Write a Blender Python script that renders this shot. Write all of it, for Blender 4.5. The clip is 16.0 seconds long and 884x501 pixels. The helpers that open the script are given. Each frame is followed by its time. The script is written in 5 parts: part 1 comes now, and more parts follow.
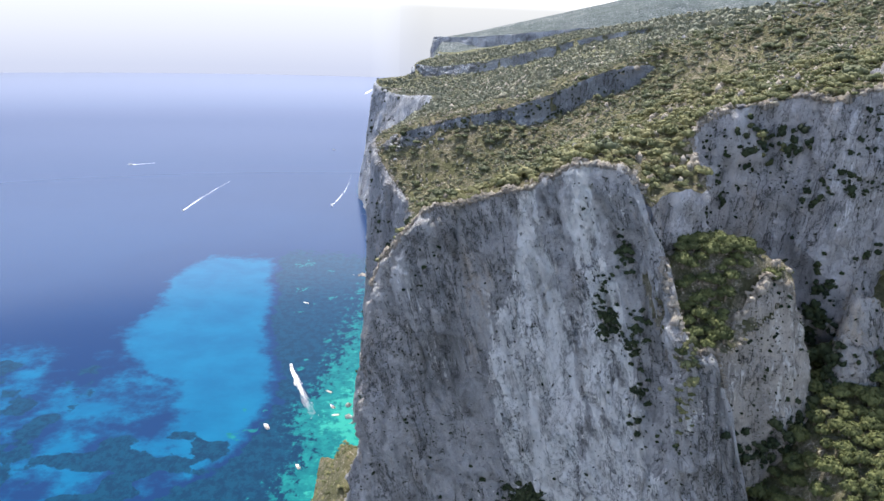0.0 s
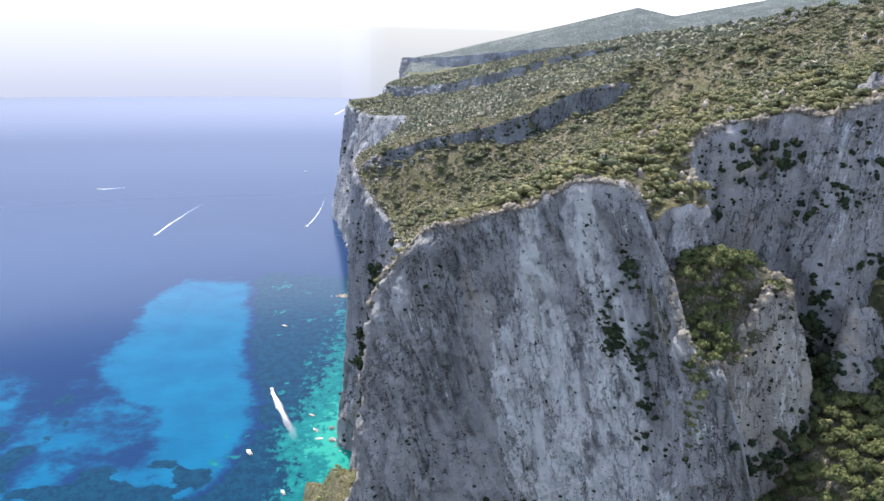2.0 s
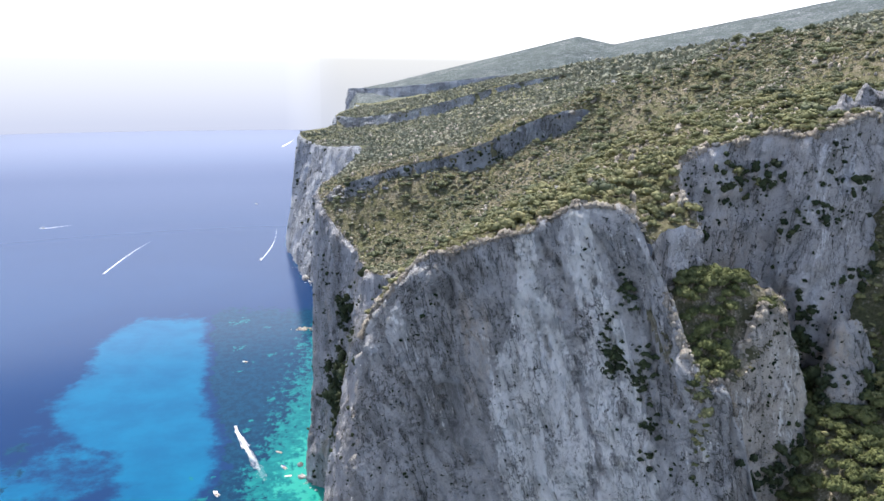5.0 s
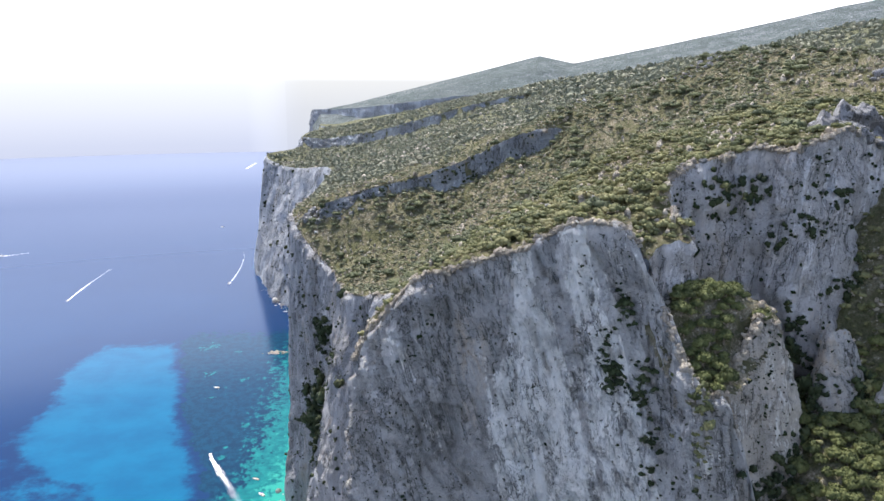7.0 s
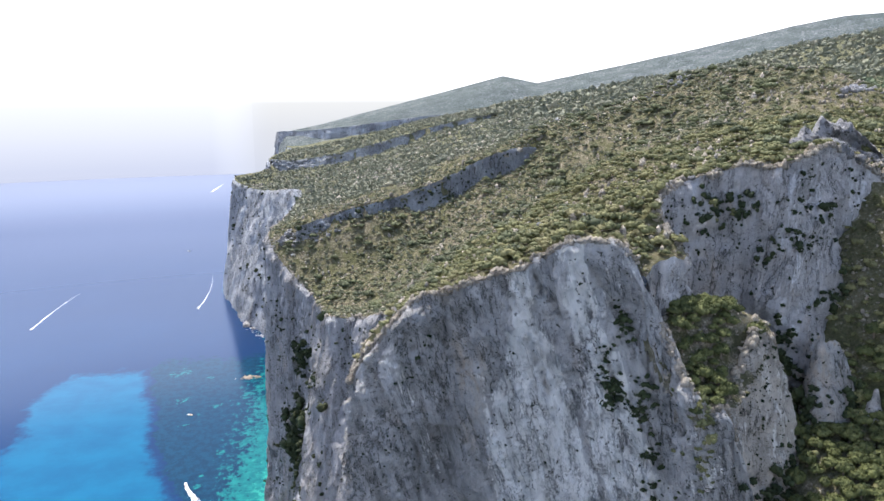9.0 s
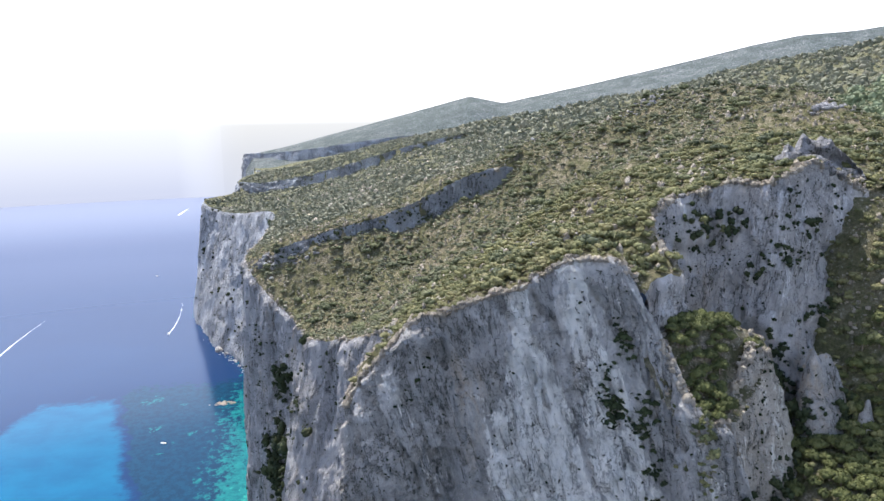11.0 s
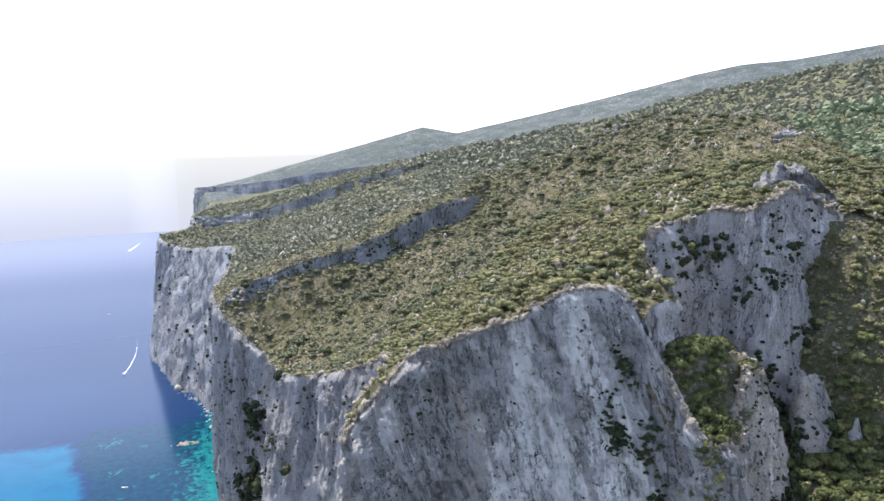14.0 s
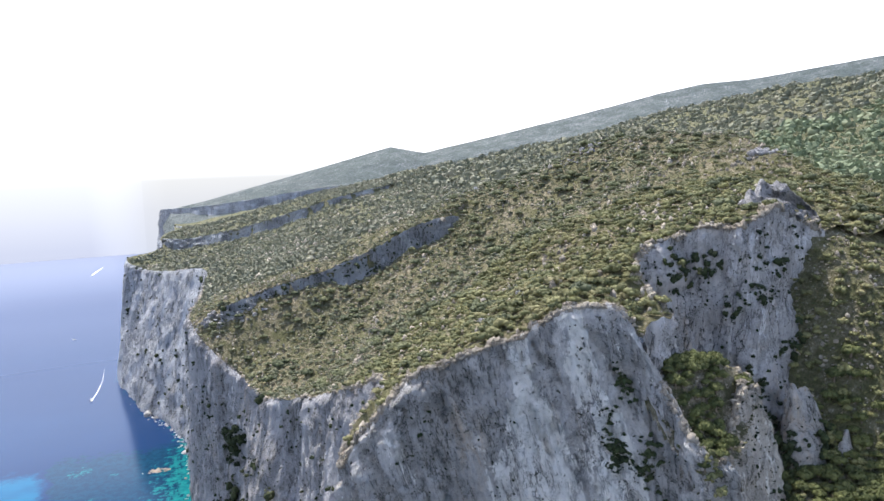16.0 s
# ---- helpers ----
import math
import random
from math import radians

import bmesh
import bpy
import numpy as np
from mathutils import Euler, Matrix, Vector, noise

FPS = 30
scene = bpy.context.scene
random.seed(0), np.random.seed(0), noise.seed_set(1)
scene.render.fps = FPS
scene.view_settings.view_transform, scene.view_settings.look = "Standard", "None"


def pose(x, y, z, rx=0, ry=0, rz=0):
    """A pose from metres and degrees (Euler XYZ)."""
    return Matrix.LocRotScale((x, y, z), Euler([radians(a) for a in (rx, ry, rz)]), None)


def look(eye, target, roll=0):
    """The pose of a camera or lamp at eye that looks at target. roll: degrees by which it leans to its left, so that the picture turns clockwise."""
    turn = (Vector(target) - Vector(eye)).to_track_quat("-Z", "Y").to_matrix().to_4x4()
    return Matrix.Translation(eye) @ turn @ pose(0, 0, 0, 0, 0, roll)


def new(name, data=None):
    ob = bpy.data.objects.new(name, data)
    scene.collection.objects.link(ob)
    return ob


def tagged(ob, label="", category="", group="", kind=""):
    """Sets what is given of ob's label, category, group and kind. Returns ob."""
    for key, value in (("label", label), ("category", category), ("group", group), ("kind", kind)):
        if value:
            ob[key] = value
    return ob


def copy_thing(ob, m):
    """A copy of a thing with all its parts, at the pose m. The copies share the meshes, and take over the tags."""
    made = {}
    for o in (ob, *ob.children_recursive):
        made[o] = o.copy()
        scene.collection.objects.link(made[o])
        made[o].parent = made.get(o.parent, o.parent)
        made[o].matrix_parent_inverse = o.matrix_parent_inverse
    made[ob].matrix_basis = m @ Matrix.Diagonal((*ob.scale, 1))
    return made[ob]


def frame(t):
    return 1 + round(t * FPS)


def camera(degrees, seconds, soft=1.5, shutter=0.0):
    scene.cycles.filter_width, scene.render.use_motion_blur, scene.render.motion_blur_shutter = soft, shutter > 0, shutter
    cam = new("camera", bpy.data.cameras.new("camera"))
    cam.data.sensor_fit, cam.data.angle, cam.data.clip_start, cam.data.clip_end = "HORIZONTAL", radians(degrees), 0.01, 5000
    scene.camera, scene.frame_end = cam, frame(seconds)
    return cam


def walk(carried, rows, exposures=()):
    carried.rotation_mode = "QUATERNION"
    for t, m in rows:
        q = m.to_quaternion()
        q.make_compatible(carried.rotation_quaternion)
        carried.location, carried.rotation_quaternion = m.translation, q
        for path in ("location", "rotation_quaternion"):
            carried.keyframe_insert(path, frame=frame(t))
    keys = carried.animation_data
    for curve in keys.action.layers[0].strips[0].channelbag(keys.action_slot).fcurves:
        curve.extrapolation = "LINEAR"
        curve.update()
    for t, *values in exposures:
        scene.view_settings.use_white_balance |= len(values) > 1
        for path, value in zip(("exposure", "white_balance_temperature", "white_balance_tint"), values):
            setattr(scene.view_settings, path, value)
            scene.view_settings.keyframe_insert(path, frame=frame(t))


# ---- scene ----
cam = camera(59.87, 16.0, soft=1.5)
# seconds, eye (metres, sea level is z = 0), yaw to the left of north, pitch, roll
ROWS = [
    (0.0, -0.00, 0.00, 345.05, -0.002, -17.257, 2.167),
    (0.5, -2.36, 0.06, 344.96, -0.512, -16.877, 2.035),
    (1.0, -4.74, 0.14, 344.86, -1.058, -16.501, 1.901),
    (1.5, -7.13, 0.24, 344.77, -1.634, -16.128, 1.766),
    (2.0, -9.53, 0.37, 344.68, -2.235, -15.757, 1.628),
    (2.5, -11.94, 0.52, 344.60, -2.858, -15.388, 1.489),
    (3.0, -14.34, 0.70, 344.53, -3.497, -15.021, 1.347),
    (3.5, -16.75, 0.90, 344.47, -4.149, -14.655, 1.205),
    (4.0, -19.14, 1.12, 344.42, -4.811, -14.290, 1.061),
    (4.5, -21.53, 1.36, 344.38, -5.479, -13.925, 0.916),
    (5.0, -23.91, 1.63, 344.35, -6.149, -13.561, 0.770),
    (5.5, -26.28, 1.92, 344.35, -6.821, -13.197, 0.623),
    (6.0, -28.63, 2.24, 344.35, -7.490, -12.833, 0.475),
    (6.5, -30.97, 2.58, 344.38, -8.156, -12.470, 0.327),
    (7.0, -33.30, 2.94, 344.41, -8.817, -12.106, 0.179),
    (7.5, -35.61, 3.32, 344.47, -9.471, -11.742, 0.030),
    (8.0, -37.90, 3.72, 344.54, -10.117, -11.378, -0.118),
    (8.5, -40.18, 4.15, 344.63, -10.755, -11.014, -0.266),
    (9.0, -42.44, 4.59, 344.74, -11.385, -10.650, -0.413),
    (9.5, -44.70, 5.05, 344.86, -12.006, -10.287, -0.560),
    (10.0, -46.94, 5.53, 345.00, -12.619, -9.924, -0.705),
    (10.5, -49.17, 6.02, 345.15, -13.224, -9.562, -0.849),
    (11.0, -51.39, 6.53, 345.32, -13.823, -9.201, -0.992),
    (11.5, -53.61, 7.06, 345.49, -14.416, -8.841, -1.133),
    (12.0, -55.82, 7.59, 345.68, -15.006, -8.483, -1.271),
    (12.5, -58.04, 8.14, 345.88, -15.594, -8.127, -1.408),
    (13.0, -60.26, 8.70, 346.08, -16.183, -7.774, -1.541),
    (13.5, -62.50, 9.26, 346.29, -16.775, -7.424, -1.672),
    (14.0, -64.74, 9.83, 346.50, -17.373, -7.078, -1.799),
    (14.5, -67.01, 10.41, 346.72, -17.980, -6.736, -1.923),
    (15.0, -69.30, 10.99, 346.93, -18.600, -6.399, -2.043),
    (15.5, -71.61, 11.57, 347.14, -19.238, -6.067, -2.159),
    (16.0, -73.97, 12.14, 347.34, -19.896, -5.742, -2.271),
]


def aim(x, y, z, yaw, pitch, roll):
    a, p = radians(yaw), radians(pitch)
    return look((x, y, z), (x - math.sin(a) * math.cos(p), y + math.cos(a) * math.cos(p), z + math.sin(p)), roll)


walk(cam, [(row[0], aim(*row[1:])) for row in ROWS])

# ---- light ----
SUN_AZIMUTH, SUN_HEIGHT = 9.0, 63.0   # degrees to the left of north, above the horizon
EXPOSURE = 1.1
scene.view_settings.exposure = EXPOSURE
sky_world = bpy.data.worlds.new("sky")
scene.world = sky_world
sky_world.use_nodes = True
sky_nodes = sky_world.node_tree.nodes
sky_tex = sky_nodes.new("ShaderNodeTexSky")
sky_tex.sky_type = "NISHITA"
sky_tex.sun_disc = False
sky_tex.sun_elevation = radians(SUN_HEIGHT)
sky_tex.sun_rotation = radians(-SUN_AZIMUTH)
sky_tex.air_density, sky_tex.dust_density, sky_tex.ozone_density = 1.0, 1.8, 1.0
sky_world.node_tree.links.new(sky_tex.outputs[0], sky_nodes["Background"].inputs[0])
sky_nodes["Background"].inputs[1].default_value = 0.15

sun = new("sun", bpy.data.lights.new("sun", "SUN"))
sun.data.energy, sun.data.angle, sun.data.color = 3.4, radians(0.5), (1.0, 0.95, 0.87)
sun_way = Vector((-math.sin(radians(SUN_AZIMUTH)) * math.cos(radians(SUN_HEIGHT)),
                  math.cos(radians(SUN_AZIMUTH)) * math.cos(radians(SUN_HEIGHT)), math.sin(radians(SUN_HEIGHT))))
sun.matrix_world = look(Vector((0, 300, 500)) + 800 * sun_way, (0, 300, 500))

# ---- noise and mesh tools ----


def hash3(i, j, k, seed):
    n = (i * 374761393 + j * 668265263 + k * 2147483647 + seed * 1274126177) & 0xFFFFFFFF
    n = ((n ^ (n >> 13)) * 1274126177) & 0xFFFFFFFF
    n = ((n ^ (n >> 16)) * 2246822519) & 0xFFFFFFFF
    return ((n ^ (n >> 15)) & 0xFFFFFF) / 0xFFFFFF


def grain(p, seed=0):
    """Smooth value noise of points (n, 3), -1 to 1."""
    q = np.floor(p).astype(np.int64)
    f = p - q
    f = f * f * f * (f * (f * 6 - 15) + 10)
    out = 0
    for dx in (0, 1):
        wx = f[:, 0] if dx else 1 - f[:, 0]
        for dy in (0, 1):
            wy = f[:, 1] if dy else 1 - f[:, 1]
            for dz in (0, 1):
                wz = f[:, 2] if dz else 1 - f[:, 2]
                out = out + wx * wy * wz * hash3(q[:, 0] + dx, q[:, 1] + dy, q[:, 2] + dz, seed)
    return out * 2 - 1


def rough(p, octaves=4, seed=0, gain=0.5):
    out, amp, total = 0, 1.0, 0.0
    for o in range(octaves):
        out = out + amp * grain(p * 2.03 ** o + 17.3 * o, seed + o)
        total += amp
        amp *= gain
    return out / total


def ridged(p, octaves=4, seed=0):
    out, amp, total = 0, 1.0, 0.0
    for o in range(octaves):
        out = out + amp * (1 - 2 * np.abs(grain(p * 2.1 ** o + 9.1 * o, seed + o)))
        total += amp
        amp *= 0.5
    return out / total


def xyz(x, y, z=0.0):
    x, y, z = np.broadcast_arrays(np.asarray(x, float), np.asarray(y, float), np.asarray(z, float))
    return np.stack([x.ravel(), y.ravel(), z.ravel()], 1)


def mesh_of(name, verts, faces, material, smooth=False):
    """A mesh from arrays: verts (n, 3), faces (m, 3) or (m, 4)."""
    me = bpy.data.meshes.new(name)
    verts, faces = np.asarray(verts, np.float32), np.asarray(faces, np.int32)
    k = faces.shape[1]
    me.vertices.add(len(verts))
    me.vertices.foreach_set("co", verts.ravel())
    me.loops.add(faces.size)
    me.loops.foreach_set("vertex_index", faces.ravel())
    me.polygons.add(len(faces))
    me.polygons.foreach_set("loop_start", np.arange(0, faces.size, k, dtype=np.int32))
    me.polygons.foreach_set("loop_total", np.full(len(faces), k, np.int32))
    me.update(calc_edges=True)
    if smooth:
        me.polygons.foreach_set("use_smooth", np.ones(len(faces), bool))
    me.materials.append(material)
    return me


def grid_faces(n, m):
    a = (np.arange(n - 1)[:, None] * m + np.arange(m - 1)[None]).ravel()
    return np.stack([a, a + 1, a + m + 1, a + m], 1)


def smooth_line(points, step):
    """A rounded curve through points (rows of any width), sampled about every step metres."""
    p = np.asarray(points, float)
    p = np.vstack([2 * p[0] - p[1], p, 2 * p[-1] - p[-2]])
    out = []
    for a, b, c, d in zip(p[:-3], p[1:-2], p[2:-1], p[3:]):
        n = max(2, int(np.linalg.norm((c - b)[:2]) / step))
        u = (np.arange(n) / n)[:, None]
        out.append(b + 0.5 * u * (c - a + u * (2 * a - 5 * b + 4 * c - d + u * (3 * (b - c) + d - a))))
    return np.vstack(out + [p[-2:-1]])


# ---- materials ----


def material(name):
    m = bpy.data.materials.new(name)
    m.use_nodes = True
    t = m.node_tree
    bsdf = t.nodes["Principled BSDF"]

    def node(kind, **inputs):
        n = t.nodes.new("ShaderNode" + kind)
        for key, value in inputs.items():
            if key in n.inputs:
                if isinstance(value, bpy.types.NodeSocket):
                    t.links.new(value, n.inputs[key])
                else:
                    n.inputs[key].default_value = value
        return n

    def noise_of(vector, scale, detail=4.0, rough_=0.55):
        return node("TexNoise", Vector=vector, Scale=scale, Detail=detail, Roughness=rough_).outputs["Fac"]

    def ramp(value, low, high):
        n = node("MapRange", Value=value)
        n.inputs["From Min"].default_value, n.inputs["From Max"].default_value = low, high
        n.interpolation_type = "SMOOTHSTEP"
        return n.outputs[0]

    def mix(factor, a, b):
        n = t.nodes.new("ShaderNodeMix")
        n.data_type = "RGBA"
        for socket, value in ((n.inputs[0], factor), (n.inputs[6], a), (n.inputs[7], b)):
            if isinstance(value, bpy.types.NodeSocket):
                t.links.new(value, socket)
            else:
                socket.default_value = value if not isinstance(value, tuple) else (*value, 1.0)
        return n.outputs[2]

    def math_(op, a, b=0.0):
        n = t.nodes.new("ShaderNodeMath")
        n.operation = op
        for socket, value in zip(n.inputs, (a, b)):
            if isinstance(value, bpy.types.NodeSocket):
                t.links.new(value, socket)
            else:
                socket.default_value = value
        return n.outputs[0]

    def scaled(sx, sy, sz, rx=0.0, ry=0.0, rz=0.0):
        n = t.nodes.new("ShaderNodeMapping")
        t.links.new(coord, n.inputs[0])
        n.inputs["Scale"].default_value = (sx, sy, sz)
        n.inputs["Rotation"].default_value = (radians(rx), radians(ry), radians(rz))
        return n.outputs[0]

    def sheared(kx, ky, sz, s=1.0):
        """Object coordinates that lean with the rock's bedding: streaks run down along (kx, ky)."""
        parts, whole = t.nodes.new("ShaderNodeSeparateXYZ"), t.nodes.new("ShaderNodeCombineXYZ")
        t.links.new(coord, parts.inputs[0])
        for k, socket in ((kx, 0), (ky, 1)):
            t.links.new(math_("MULTIPLY", math_("ADD", parts.outputs[socket], math_("MULTIPLY", parts.outputs[2], k)), s), whole.inputs[socket])
        t.links.new(math_("MULTIPLY", parts.outputs[2], sz * s), whole.inputs[2])
        return whole.outputs[0]

    def bump(height, strength, distance):
        n = node("Bump", Height=height)
        n.inputs["Strength"].default_value, n.inputs["Distance"].default_value = strength, distance
        t.links.new(n.outputs[0], bsdf.inputs["Normal"])

    coord = t.nodes.new("ShaderNodeTexCoord").outputs["Object"]

    def attr(key):
        n = t.nodes.new("ShaderNodeAttribute")
        n.attribute_name = key
        return n.outputs["Fac"]

    return m, t, bsdf, coord, noise_of, ramp, mix, math_, scaled, bump, attr, sheared


def put(t, value, socket):
    if isinstance(value, bpy.types.NodeSocket):
        t.links.new(value, socket)
    else:
        socket.default_value = value if not isinstance(value, tuple) else (*value, 1.0)


def limestone(name, grey, white, dark, ochre, streaks=0.5, size=1.0, slant=0.1):
    """Weathered cliff limestone: grey skin, pale scars along the bedding, dark water stains, ochre overhangs, cracks and small pits."""
    m, t, bsdf, coord, noise_of, ramp, mix, math_, scaled, bump, attr, sheared = material(name)
    run, thin, slab = sheared(slant, 0.1, 0.18), sheared(slant, 0.05, 0.09), sheared(slant, 0.1, 0.26)
    fibre = noise_of(thin, 0.62 / size, 6, 0.72)
    stain = ramp(noise_of(thin, 0.11 / size, 6, 0.68), 0.50, 0.68)
    patch = noise_of(slab, 0.09 / size, 7, 0.62)
    mid = noise_of(slab, 0.33 / size, 6, 0.66)
    fine = noise_of(scaled(1, 1, 0.75), 1.1 / size, 7, 0.72)
    grit = noise_of(coord, 3.2 / size, 4, 0.7)
    broad = noise_of(run, 0.045 / size, 6, 0.62)
    warm = ramp(noise_of(slab, 0.055 / size, 5, 0.62), 0.54, 0.70)
    colour = mix(ramp(patch, 0.34, 0.64), tuple(c * 0.82 for c in grey), tuple(min(1, c * 1.16) for c in grey))
    colour = mix(math_("MULTIPLY", stain, math_("MULTIPLY", ramp(fibre, 0.36, 0.62), 0.30)), colour, dark)
    colour = mix(math_("MULTIPLY", warm, math_("MULTIPLY", ramp(mid, 0.38, 0.64), 0.6)), colour, ochre)
    # The stain mask also carries the shade painted under the main face's arch.
    colour = mix(math_("MULTIPLY", attr("stain"), ramp(math_("ADD", patch, math_("MULTIPLY", fibre, 0.6)), 0.60, 0.95)), colour, tuple(c * 0.95 for c in dark))
    # shade of small hollows, put into the colour where the relief noise is low
    colour = mix(math_("MULTIPLY", ramp(fine, 0.48, 0.34), 0.38), colour, dark)
    colour = mix(math_("MULTIPLY", ramp(mid, 0.45, 0.33), 0.30), colour, dark)
    # pale scars: a soft zone, torn along the bedding at three sizes
    tear = math_("ADD", math_("MULTIPLY", math_("SUBTRACT", broad, 0.5), 1.6), math_("ADD", math_("MULTIPLY", math_("SUBTRACT", mid, 0.5), 1.1), math_("MULTIPLY", math_("SUBTRACT", fibre, 0.5), 1.5)))
    zone = math_("ADD", math_("MULTIPLY", attr("scar"), 0.95), tear)
    loose = math_("ADD", 0.06 + 0.10 * streaks, math_("MULTIPLY", tear, 1.1))
    colour = mix(math_("MULTIPLY", ramp(math_("MAXIMUM", zone, loose), 0.36, 0.52), 0.90), colour, mix(ramp(mid, 0.35, 0.65), tuple(c * 0.86 for c in white), white))
    # pale chips, hairline cracks, pits
    colour = mix(math_("MULTIPLY", ramp(grit, 0.55, 0.68), 0.30), colour, white)
    crack = ramp(math_("ABSOLUTE", math_("SUBTRACT", noise_of(sheared(slant, 0.1, 0.14), 0.20 / size, 6, 0.68), 0.5)), 0.020, 0.002)
    bed = ramp(math_("ABSOLUTE", math_("SUBTRACT", noise_of(scaled(0.5, 0.5, 1.2), 0.20 / size, 6, 0.7), 0.5)), 0.008, 0.0)
    cracks = math_("MULTIPLY", math_("MAXIMUM", crack, math_("MULTIPLY", bed, 0.8)), ramp(patch, 0.62, 0.44))
    colour = mix(math_("MULTIPLY", cracks, 0.75), colour, (0.06, 0.06, 0.055))
    pits = math_("MULTIPLY", ramp(noise_of(scaled(1, 1, 0.8), 0.80 / size, 3, 0.55), 0.61, 0.66), ramp(noise_of(coord, 0.11 / size, 5, 0.65), 0.44, 0.60))
    colour = mix(math_("MULTIPLY", pits, 0.88), colour, (0.035, 0.042, 0.022))
    put(t, colour, bsdf.inputs["Base Color"])
    bsdf.inputs["Roughness"].default_value = 0.92
    bsdf.inputs["Specular IOR Level"].default_value = 0.2
    relief = math_("ADD", math_("MULTIPLY", fine, 1.5), math_("ADD", math_("MULTIPLY", mid, 2.2), math_("MULTIPLY", math_("ADD", pits, cracks), -0.7)))
    bump(relief, 1.0, 1.3 * size)
    return m


def hillside(name, soil, grass, stone, size=1.0):
    m, t, bsdf, coord, noise_of, ramp, mix, math_, scaled, bump, attr, sheared = material(name)
    broad, mid, fine = noise_of(coord, 0.018 / size, 5, 0.6), noise_of(coord, 0.12 / size, 6, 0.7), noise_of(coord, 0.9 / size, 6, 0.75)
    colour = mix(ramp(mid, 0.38, 0.6), soil, grass)
    colour = mix(math_("MULTIPLY", ramp(broad, 0.40, 0.62), 0.6), colour, grass)
    colour = mix(math_("MULTIPLY", ramp(fine, 0.55, 0.40), 0.55), colour, tuple(c * 0.45 for c in grass))
    colour = mix(math_("MULTIPLY", ramp(fine, 0.57, 0.66), ramp(mid, 0.60, 0.42)), colour, stone)
    put(t, colour, bsdf.inputs["Base Color"])
    bsdf.inputs["Roughness"].default_value = 0.95
    bsdf.inputs["Specular IOR Level"].default_value = 0.1
    bump(math_("ADD", fine, math_("MULTIPLY", mid, 2.0)), 0.9, 1.6 * size)
    return m


def foliage(name, dark, light, dry):
    """Leaves that differ from plant to plant (tone), from spray to spray, and in broad drifts."""
    m, t, bsdf, coord, noise_of, ramp, mix, math_, scaled, bump, attr, sheared = material(name)
    island = t.nodes.new("ShaderNodeNewGeometry").outputs["Random Per Island"]
    far = noise_of(coord, 0.028, 4, 0.6)
    colour = mix(math_("ADD", math_("MULTIPLY", island, 0.35), math_("MULTIPLY", attr("tone"), 0.7)), dark, light)
    colour = mix(math_("MULTIPLY", ramp(far, 0.40, 0.64), math_("MULTIPLY", ramp(attr("tone"), 0.35, 0.8), 0.75)), colour, dry)
    put(t, colour, bsdf.inputs["Base Color"])
    bsdf.inputs["Roughness"].default_value = 0.75
    bsdf.inputs["Specular IOR Level"].default_value = 0.25
    return m


def plain(name, colour, rough_=0.6, metal=0.0, vary=0.12, scale=3.0):
    m, t, bsdf, coord, noise_of, ramp, mix, math_, scaled, bump, attr, sheared = material(name)
    n = noise_of(coord, scale, 4, 0.6)
    put(t, mix(ramp(n, 0.3, 0.7), tuple(c * (1 - vary) for c in colour), tuple(min(1, c * (1 + vary)) for c in colour)), bsdf.inputs["Base Color"])
    bsdf.inputs["Roughness"].default_value, bsdf.inputs["Metallic"].default_value = rough_, metal
    return m


ROCK = limestone("cliff_limestone", (0.53, 0.515, 0.51), (0.97, 0.945, 0.91), (0.18, 0.175, 0.17), (0.62, 0.48, 0.34), 0.0, 1.0, 0.27)
ROCK_BACK = limestone("shaded_wall_limestone", (0.56, 0.54, 0.545), (0.82, 0.81, 0.83), (0.22, 0.21, 0.21), (0.58, 0.46, 0.35), 0.5, 1.0, -0.06)
ROCK_WARM = limestone("stained_limestone", (0.54, 0.49, 0.44), (0.84, 0.81, 0.77), (0.20, 0.18, 0.165), (0.62, 0.42, 0.25), 0.3, 0.8, 0.05)
ROCK_COAST = limestone("sea_cliff_limestone", (0.36, 0.355, 0.37), (0.66, 0.65, 0.66), (0.11, 0.11, 0.115), (0.46, 0.36, 0.27), 0.4, 1.5, 0.12)
# Limestone copy with distance haze put into its blue-grey colours.
ROCK_FAR = limestone("hazed_limestone", (0.40, 0.415, 0.45), (0.60, 0.62, 0.66), (0.20, 0.21, 0.235), (0.42, 0.39, 0.36), 0.5, 3.2, 0.05)
# Limestone copy with the warmth of sunlight put into its tan colour.
ROCK_TOP = limestone("sun_tinted_stone", (0.50, 0.44, 0.37), (0.66, 0.59, 0.50), (0.26, 0.23, 0.19), (0.56, 0.44, 0.31), 0.5)
GROUND = hillside("maquis_ground", (0.24, 0.205, 0.145), (0.125, 0.122, 0.062), (0.50, 0.46, 0.41))
# Far ground with haze painted in as blue-grey.
GROUND_FAR = hillside("hazed_hill_ground", (0.19, 0.21, 0.215), (0.115, 0.140, 0.140), (0.40, 0.42, 0.45), 9.0)
GROUND_PLATEAU = hillside("far_plateau_ground", (0.20, 0.19, 0.12), (0.135, 0.138, 0.078), (0.46, 0.44, 0.41), 2.5)
GROUND_LEDGE = hillside("ledge_ground", (0.26, 0.23, 0.18), (0.09, 0.088, 0.048), (0.56, 0.51, 0.44), 0.6)
GROUND_GULLY = hillside("gully_ground", (0.27, 0.235, 0.175), (0.12, 0.12, 0.062), (0.52, 0.48, 0.42))
LEAF = foliage("maquis_leaves", (0.056, 0.066, 0.030), (0.238, 0.230, 0.100), (0.222, 0.195, 0.105))
